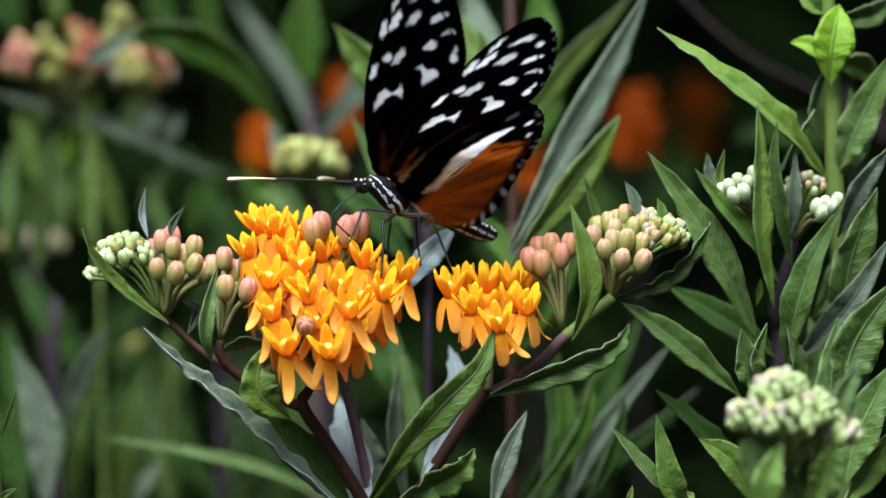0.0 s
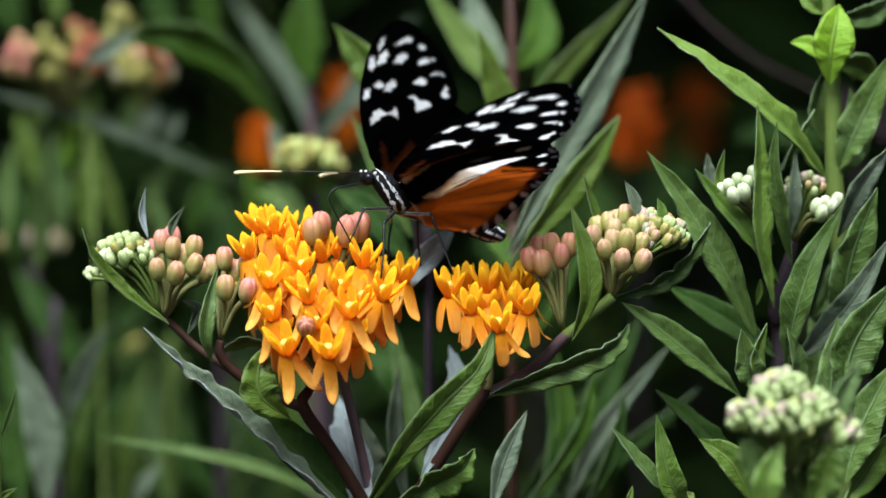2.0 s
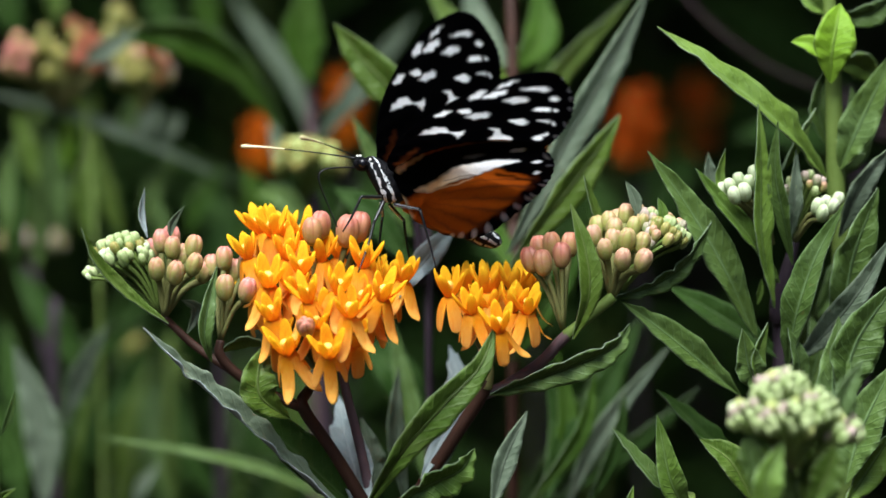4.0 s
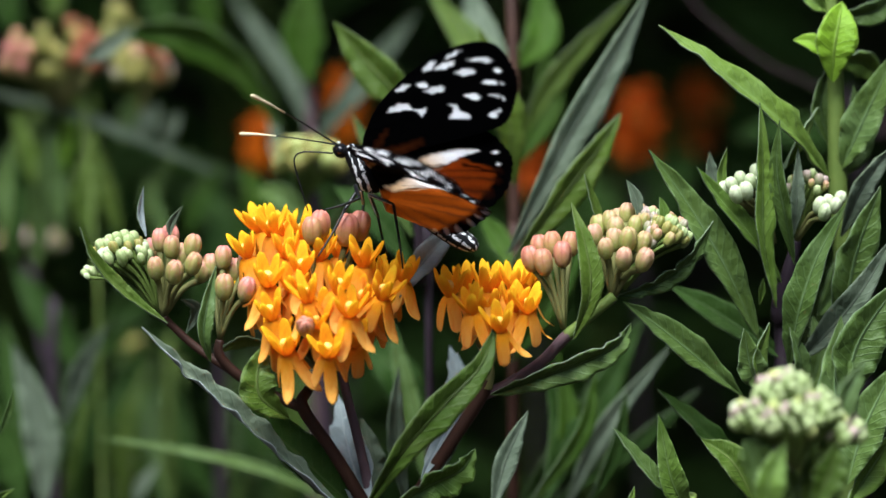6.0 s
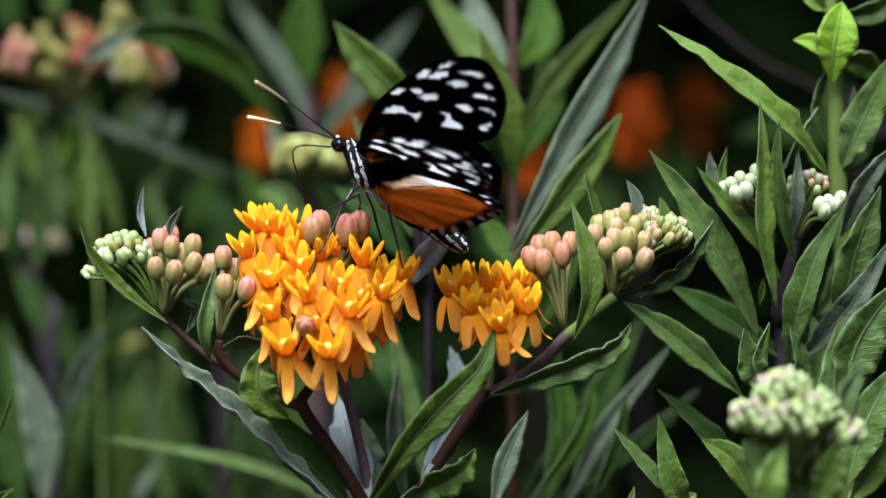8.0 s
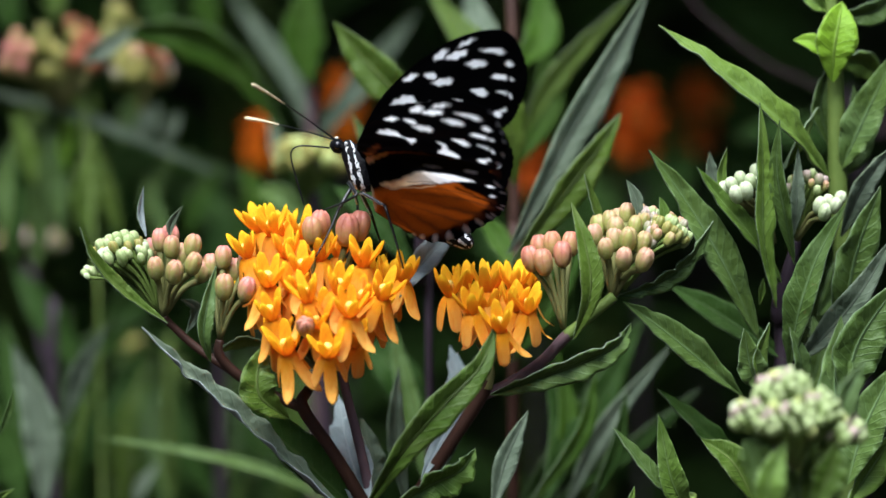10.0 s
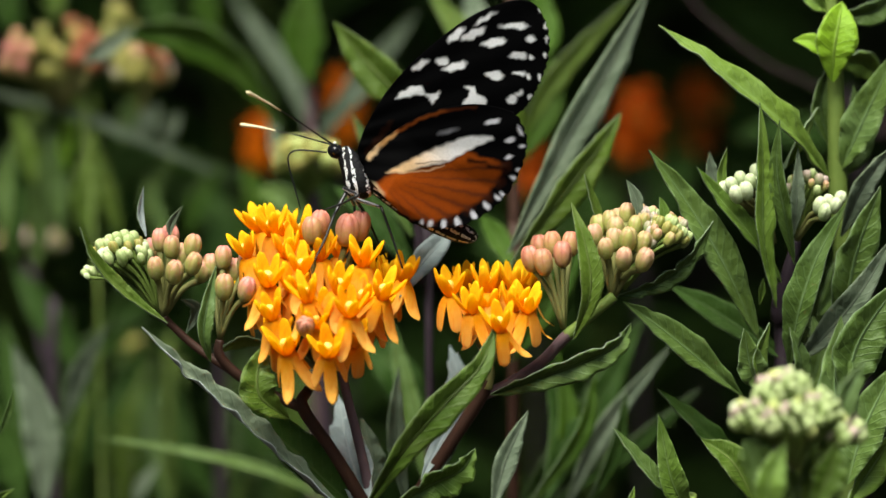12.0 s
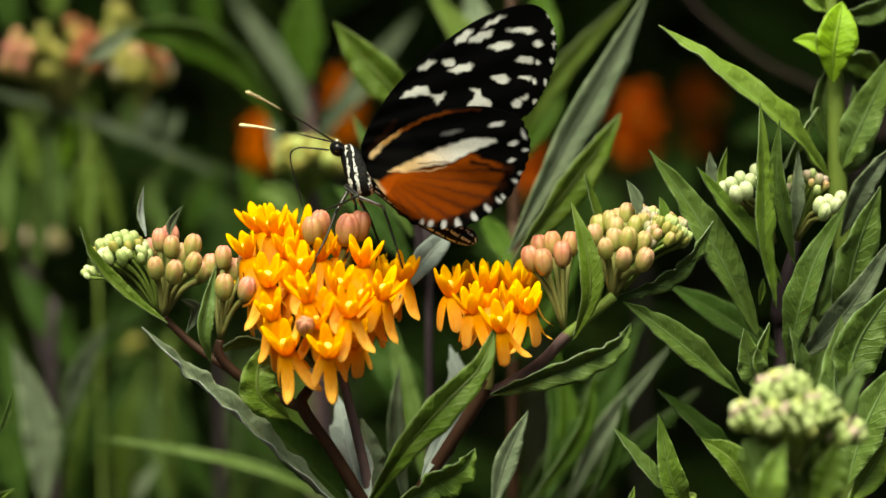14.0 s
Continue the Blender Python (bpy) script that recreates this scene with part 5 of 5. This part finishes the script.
def body_material(name, stripes):
    """Black velvet with rows of white scales; stripes: along (thorax) or ringed (abdomen)."""
    m, n, l, b = blank(name)
    c = n.new("ShaderNodeTexCoord")
    sep = n.new("ShaderNodeSeparateXYZ")
    l.new(c.outputs["Object"], sep.inputs[0])
    wob = maths(n, l, "MULTIPLY", maths(n, l, "SUBTRACT", grain(n, l, 900, 3), 0.5), 0.0012)
    if stripes == "thorax":
        line = maths(n, l, "ADD", maths(n, l, "ADD", maths(n, l, "MULTIPLY", sep.outputs[0], 0.72), maths(n, l, "MULTIPLY", sep.outputs[2], 0.69)), wob)
        down = maths(n, l, "SUBTRACT", maths(n, l, "MULTIPLY", sep.outputs[0], 0.69), maths(n, l, "MULTIPLY", sep.outputs[2], 0.72))
        gap = maths(n, l, "GREATER_THAN", maths(n, l, "PINGPONG", maths(n, l, "ADD", down, maths(n, l, "MULTIPLY", line, 0.4)), 0.0019), 0.0001)
        band = None
        for place, wide in ((-0.0021, 0.00018), (-0.0008, 0.00024), (0.0014, 0.00018)):
            grow = maths(n, l, "ADD", maths(n, l, "MULTIPLY", down, 0.03), wide)
            one = maths(n, l, "LESS_THAN", maths(n, l, "ABSOLUTE", maths(n, l, "SUBTRACT", line, place)), grow)
            band = one if band is None else maths(n, l, "MAXIMUM", band, one)
        mask = maths(n, l, "MULTIPLY", band, gap)
    else:
        ang = maths(n, l, "ARCTAN2", sep.outputs[1], sep.outputs[2])
        saw = maths(n, l, "PINGPONG", maths(n, l, "ADD", ang, maths(n, l, "MULTIPLY", wob, 260)), 0.42)
        segs = maths(n, l, "PINGPONG", sep.outputs[0], 0.0011)
        mask = maths(n, l, "MULTIPLY", maths(n, l, "LESS_THAN", saw, 0.15), maths(n, l, "GREATER_THAN", segs, 0.0002))
    speck = maths(n, l, "GREATER_THAN", grain(n, l, 2500, 2), 0.42)
    l.new(mixed(n, l, maths(n, l, "MULTIPLY", mask, speck), (0.002, 0.002, 0.003), (0.60, 0.61, 0.62)), b.inputs["Base Color"])
    b.inputs["Roughness"].default_value = 0.6
    b.inputs["Specular IOR Level"].default_value = 0.15
    relief(n, l, b, grain(n, l, 3000, 3), 0.6, 0.0004)
    return m


def plain(name, colour, rough):
    m, n, l, b = blank(name)
    l.new(mixed(n, l, grain(n, l, 1800, 3), tuple(c * 0.7 for c in colour), colour), b.inputs["Base Color"])
    b.inputs["Roughness"].default_value = rough
    b.inputs["Specular IOR Level"].default_value = 0.3
    return m


CHITIN = plain("chitin_black", (0.004, 0.004, 0.005), 0.45)
EYE = plain("eye_black", (0.008, 0.008, 0.01), 0.15)
CLUB = plain("antenna_tip", (0.7, 0.6, 0.36), 0.5)
DOT = plain("white_scales", (0.8, 0.78, 0.72), 0.7)


def egg(axis_pts, radii, mats, sides=16, n=18):
    """A tapering rounded body through places in millimetres."""
    v, f = tube_data([Vector(p) * MM for p in axis_pts], [r * MM for r in radii], sides, n)
    return mesh_of("body", v, f, mats)


butterfly = thing("butterfly", (0, 0, 0), "black longwing butterfly with white spots and rust orange hind wings", "butterfly")


def deep(me, middle, factor):
    """Stretches a body part up and down about its middle height."""
    for v in me.vertices:
        v.co.z = middle * MM + (v.co.z - middle * MM) * factor
    return me


part("thorax", deep(egg([(-4.9, 0, 1.1), (-3.9, 0, 1.0), (-1.6, 0, 0.2), (1.0, 0, -0.9), (3.0, 0, -0.9), (3.9, 0, -0.6)], [0.6, 1.15, 1.75, 2.1, 1.7, 0.8], [body_material("thorax_fur", "thorax")], 18, 20), -0.4, 1.38), butterfly, None, "black thorax with cream stripes")
head = part("head", egg([(-7.6, 0, 1.0), (-7.2, 0, 0.9), (-6.3, 0, 0.8), (-5.3, 0, 0.9), (-4.7, 0, 0.9)], [0.3, 0.95, 1.35, 1.1, 0.6], [body_material("head_fur", "thorax")], 14, 14), butterfly, pose(0.0007, 0, 0.0002))
for s in (-1, 1):
    part("eye", egg([(-6.3, s * 1.75, 0.9), (-6.3, s * 1.5, 0.9), (-6.3, s * 1.0, 0.9), (-6.3, s * 0.4, 0.9)], [0.2, 0.65, 0.9, 0.8], [EYE], 12, 10), head)
    for dx, dz in ((-5.2, 1.9), (-7.1, 1.9), (-4.6, 1.3)):
        part("white_spot", egg([(dx - 0.25, s * 0.9, dz), (dx, s * 0.95, dz + 0.05), (dx + 0.25, s * 0.9, dz)], [0.1, 0.28, 0.1], [DOT], 8, 6), head)
abdomen = part("abdomen", egg([(-0.6, 0, 0), (1.5, 0, -0.1), (6, 0, -0.6), (12, 0, -0.5), (17, 0, 0.1), (19.6, 0, 0.6), (20.6, 0, 0.9)], [0.9, 1.1, 1.35, 1.75, 1.9, 1.4, 0.4], [body_material("abdomen_fur", "abdomen")], 18, 30), butterfly, pose(0.0036, 0, -0.0006), "slender black abdomen with fine white lines")


def antenna(s):
    """A thin wand with a pale club; it points forward along -x."""
    v, f = tube_data([Vector(q) * MM for q in ((0, 0, 0), (-8, 0, 0.25), (-15, 0, 0.3), (-20, 0, 0.2))], [q * MM for q in (0.16, 0.11, 0.1, 0.11)], 6, 18)
    ob = part("antenna", mesh_of("antenna", v, f, [CHITIN]), butterfly)
    v, f = tube_data([Vector(q) * MM for q in ((-15, 0, 0.3), (-19, 0, 0.25), (-22, 0, 0.1), (-23.6, 0, 0), (-24.1, 0, 0))], [q * MM for q in (0.12, 0.2, 0.3, 0.36, 0.14)], 8, 14)
    part("club", mesh_of("club", v, f, [CLUB]), ob, None, "pale straw-coloured club")
    return ob


antennae = [antenna(s) for s in (-1, 1)]


def bone(name, parent, long, r0, r1, mat, bend=0.0):
    """One straight piece of a leg, from its joint along -z; long in millimetres."""
    v, f = tube_data([Vector((0, 0, 0)), Vector((bend, 0, -long * 0.5)) * MM, Vector((0, 0, -long)) * MM], [r0 * MM, (r0 + r1) * 0.55 * MM, r1 * MM], 8, 10)
    return part(name, mesh_of(name, v, f, [mat]), parent)


def leg_material():
    """Black chitin with a slim bluish highlight painted along one side of the thigh."""
    m, n, l, b = blank("leg_glint")
    c = n.new("ShaderNodeTexCoord")
    sep = n.new("ShaderNodeSeparateXYZ")
    l.new(c.outputs["Object"], sep.inputs[0])
    # narrow strip that gets the painted highlight
    side = maths(n, l, "GREATER_THAN", maths(n, l, "SUBTRACT", maths(n, l, "MULTIPLY", maths(n, l, "SUBTRACT", grain(n, l, 1500, 2), 0.5), 0.0003), sep.outputs[1]), 0.0002)
    l.new(mixed(n, l, side, (0.006, 0.006, 0.008), (0.42, 0.46, 0.5)), b.inputs["Base Color"])
    b.inputs["Roughness"].default_value = 0.4
    return m


THIGH = leg_material()
# hip on the thorax; thigh and shin lengths; the way the knee points and the foot's place on the flowers, at the start and after settling
LEGS = [((-0.6, -1.4, -3.6), 5.2, 7.0, (-1, -0.2, 0.8), (617, 428, -6), (0.8, -1.0, -0.2), (572, 372, -4)),
        ((0.2, -1.5, -4.0), 4.8, 10.2, (-0.6, -1.0, 0.4), (674, 492, -8), (-0.6, -1.0, 0.2), (549, 476, -8)),
        ((2.2, -1.4, -4.0), 5.0, 11.6, (0.9, -0.3, 0.9), (803, 484, -4), (0.9, -0.3, 0.4), (713, 476, -4)),
        ((0.6, 1.4, -4.0), 4.8, 8.0, (0.1, 1.0, 0.3), (688, 470, 6), (0.1, 1.0, 0.3), (640, 440, 5)),
        ((2.2, 1.4, -4.0), 4.8, 9.0, (0.9, 0.6, 0.4), (745, 470, 8), (0.9, 0.6, 0.4), (690, 470, 8))]
legs = []
for hip, upper, lower, *rest in LEGS:
    thigh = bone("leg", butterfly, upper, 0.36, 0.28, THIGH)
    legs.append((thigh, bone("shin", thigh, lower, 0.27, 0.13, CHITIN, 0.25)))
v_, f_ = tube_data([Vector(q) * MM for q in ((0, 0, 0), (-2.8, -0.2, 0.1), (-5.4, -0.4, 0), (-6.7, -0.4, -0.9), (-6.6, -0.4, -2.8), (-5.4, -0.4, -6.4), (-4.0, -0.4, -10.4))], [q * MM for q in (0.17, 0.16, 0.16, 0.15, 0.15, 0.14, 0.11)], 7, 34)
tongue = part("proboscis", mesh_of("proboscis", v_, f_, [CHITIN]), butterfly)

near_fore = part("fore_wing", wing_mesh("fore_wing", FORE, fore_colours, (7.5, 24), -1, 14, (0.5, 0.78)), butterfly, None, "black fore wing with white spots")
far_fore = part("fore_wing", wing_mesh("fore_wing", FORE, fore_colours, (7.5, 24), 1, 14, (0.5, 0.78)), butterfly, None, "black fore wing with white spots")
near_hind = part("hind_wing", wing_mesh("hind_wing", HIND, hind_colours, (13, 8.5), -1, 18, (0.32, 0.84), -0.45, 4.6), butterfly, None, "rust orange hind wing with a black spotted rim")
far_hind = part("hind_wing", wing_mesh("hind_wing", HIND, hind_colours, (13, 8.5), 1, 18, (0.32, 0.84), 0.45, 4.0), butterfly, None, "rust orange hind wing with a black spotted rim")


# ---- what moves ----
# seconds; the butterfly's place right, away and up of the sheet's middle in mm; turn, dip, bank
FLIGHT = [
    (0, -9.5, -0.3, 10.4, 31.7, -0.7, 2.6), (0.5, -8.1, -0.2, 11.2, 32.5, 6.4, 1.5),
    (1, -8.2, 0, 11.3, 31.7, 9, 0.7), (1.5, -8.1, 0.1, 11.4, 29.7, 8.3, 1.2),
    (2, -8.8, 0.1, 10.9, 27.5, 9.1, 0.8), (2.5, -8.5, 0, 11.3, 28, 11.6, 1.1),
    (3, -8, -0.1, 11.9, 28.4, 17.2, 0.6), (3.2, -8, -0.1, 11.9, 28.4, 17.2, 0.6),
    (4.3, -11.1, 0, 12.8, 12.2, 19.8, 0.6), (5.3, -14.2, 0.1, 13.7, -3.9, 22.4, 0.7),
    (5.5, -13.4, 0.2, 14.2, -1.4, 24, 1), (6, -13.5, 0.2, 14.3, 0.5, 24, 1.5)]
FLIGHT += [
    (6.5, -14.7, 0.3, 14.1, 3.1, 23.4, 2.1), (7, -14.1, 0.4, 14.9, 7.5, 26.4, 1.5),
    (7.5, -14, 0.4, 14.9, 6.3, 28.7, 2), (8, -14, 0.4, 15.1, 8.7, 26.7, 1.9),
    (8.2, -14.1, 0.4, 15.1, 8.4, 26.9, 1.8), (9.2, -14.3, 0.1, 14.8, 6.8, 28.6, 1.4),
    (10.3, -14.6, -0.3, 14.5, 4.8, 30.6, 0.9), (10.5, -14.8, -0.3, 14.4, 4.2, 30.7, 1),
    (11, -14.3, -0.3, 14, 2.4, 31.7, 1.2), (11.5, -15.1, -0.2, 13.4, 1.7, 33.4, -0.7),
    (12.5, -15.1, -0.2, 13.5, 1.8, 34.2, -0.3), (14, -14.7, -0.4, 13.8, 1.5, 34.5, -1.1)]
# seconds; opening of the near and the far wings; their sweep; the hind wings' own opening and sweep
BEAT = [
    (0, 41.3, 12.5, 3.7, 2.1, -0.8, 0, 2, 0), (0.5, 37.3, 11.4, 5.5, 6.1, -0.4, 0, 2, 0),
    (1, 63.4, 43.2, 0.1, 0.6, -0.5, 0, 0, 0), (1.5, 74.6, 55.3, 0.4, -2.3, -0.5, 6, 4, 0.9),
    (2, 62, 37.6, 0, -1.3, -0.5, 0, -2.3, 0), (2.5, 40, 17.6, -0.8, -0.1, -0.7, 0, 1.3, 0),
    (3, 42.4, 19.3, 3, 0.9, 0.2, 0, 1.2, 0), (3.2, 45.3, 22, 2.6, 0.6, 0.7, 0, 0.7, 0),
    (4.3, 59.9, 29.6, 1.5, 0.6, -2, 1.1, -1.4, 0.2)]
BEAT += [
    (5.3, 77.5, 39.9, 0, 0.4, -2, 2.1, -4, 0.3), (5.5, 88.8, 52.3, 0.3, -0.7, -2, 5.3, 0.5, -1),
    (6, 84.3, 44.1, -4.7, 0.8, -2, 6, -1.7, -0.8), (6.5, 70.6, 38.3, 0, 2.5, -2, 1.2, 0.4, 1.5),
    (7, 80.9, 44.7, -2.2, 3.6, -2, 4.5, -4, 0.7), (7.5, 86.8, 52.7, -4, 0.4, -2, 6, -0.2, -1.6),
    (8, 81.3, 45.6, -3.2, 5.3, -2, 4.4, 1, 0.9), (8.2, 80.7, 45, -3.1, 5.2, -2, 4.3, 1, 0.9),
    (9.2, 71.5, 35.9, -1.6, 3.7, -2, 2.4, 1.2, 0.5)]
BEAT += [
    (10.3, 59.5, 24.1, 0.4, 1.8, 0.5, 0, 1.5, 0), (10.5, 48.1, 13.1, 1.1, 1.8, -0.3, 0, 1.5, 0),
    (11, 28.1, 8, -0.9, 0, 0.4, 0, 0.6, 0), (11.5, 0.9, 1.1, -2.2, -2.2, 0.6, 0, 0.3, 0),
    (12.5, 0.9, 1.1, -2.7, -2.7, 0.2, 0, 0.2, 0), (14, 0.9, 1.1, -0.7, -0.7, 0.4, 0, 0, 0)]

# where the antennae point, right and up in mm, from their foot to their tip
FAR_ANTENNA = [(0, -23.2, 0.7), (1.5, -23.2, -0.6), (3.2, -22.3, 2.5), (5.3, -18.2, 2.6), (6.5, -18.2, 2.4), (8.2, -16.3, 4.8), (14, -17.8, 3.7)]
NEAR_ANTENNA = [(0, -6.5, 0.2), (1.5, -6.8, -1.4), (3.2, -7.3, 0.5), (5.3, -14.3, 8), (6.5, -14.3, 8.0), (8.2, -13.3, 9.5), (14, -14.8, 8.2)]


def motions():
    walk(butterfly, [(t, SHEET @ pose(x * MM, y * MM, z * MM, bank, dip, turn)) for t, x, y, z, turn, dip, bank in FLIGHT])
    for side, fore, hind in ((-1, near_fore, near_hind), (1, far_fore, far_hind)):
        fore_rows, hind_rows = [], []
        for t, on, of, sn, sf, hn, hf, gn, gf in BEAT:
            o_, s_, h_, g_ = (on, sn, hn, gn) if side < 0 else (of, sf, hf, gf)
            root = Matrix.Translation((0, side * 0.0012, 0.001))
            fore_rows.append((t, root @ pose(0, 0, 0, -side * o_) @ pose(0, 0, 0, 0, s_)))
            hind_rows.append((t, root @ pose(0, 0, 0, -side * (o_ + h_)) @ pose(0, 0, 0, 0, s_ + g_)))
        walk(fore, fore_rows)
        walk(hind, hind_rows)
    turns = {row[0]: SHEET @ pose(row[1] * MM, row[2] * MM, row[3] * MM, row[6], row[5], row[4]) for row in FLIGHT}
    level = SHEET.to_3x3()
    for ob, far, rows in ((antennae[0], -1, NEAR_ANTENNA), (antennae[1], 1, FAR_ANTENNA)):
        keys = []
        for t, m in turns.items():
            x, z = (np.interp(t, [r[0] for r in rows], [r[k] for r in rows]) for k in (1, 2))
            y = far * math.sqrt(max(0.2, 24.0 ** 2 - x * x - z * z))
            way = m.to_3x3().inverted() @ level @ Vector((x, y, z))
            keys.append((t, Matrix.Translation((-0.0065, far * 0.0006, 0.0017)) @ (-way).to_track_quat("X", "Z").to_matrix().to_4x4()))
        walk(ob, keys)
    walk(tongue, [(t, Matrix.Translation((-0.0066, 0, 0)) @ pose(0, 0, 0, 0, -row[5] + np.interp(t, (0, 1.5, 3.2, 5.3, 14), (-34, -14, -8, 2, 4)))) for row, t in ((row, row[0]) for row in FLIGHT)])
    for (thigh, shin), (hip, upper, lower, way, first, way_then, then) in zip(legs, LEGS):
        thigh_rows, shin_rows = [], []
        for t, m in turns.items():
            step = min(1, max(0, (t - 3.2) / 2.1))
            foot = at(*first).lerp(at(*then), step)
            h = Vector(hip) * MM
            d = m.inverted() @ foot - h
            a, b = upper * MM, lower * MM
            reach = min(max(d.length, abs(b - a) * 1.02), (a + b) * 0.998)
            d = d.normalized()
            side = m.to_3x3().inverted() @ level @ Vector(way).lerp(Vector(way_then), step)
            side = (side - d * side.dot(d)).normalized()
            along = (a * a + reach * reach - b * b) / (2 * reach)
            knee = h + d * along + side * math.sqrt(max(0, a * a - along * along))
            turn = (h - knee).to_track_quat("Z", "Y").to_matrix().to_4x4()
            up = Matrix.Translation(h) @ turn
            low = up.inverted() @ (h + d * reach - knee + h)
            thigh_rows.append((t, up))
            shin_rows.append((t, Matrix.Translation((0, 0, -a)) @ (-low).to_track_quat("Z", "Y").to_matrix().to_4x4()))
        walk(thigh, thigh_rows)
        walk(shin, shin_rows)
    walk(abdomen, [(t, pose(0.0036, 0, -0.0006, 0, a)) for t, a in (
        (0, 23), (0.5, 24), (1, 18), (2, 13.5), (3, 7), (5.3, 17), (6.5, 12.5), (7, 15), (7.5, 12.5), (8, 15), (10.5, 2), (11.5, -5), (12.5, -6.5), (14, -4))])


motions()
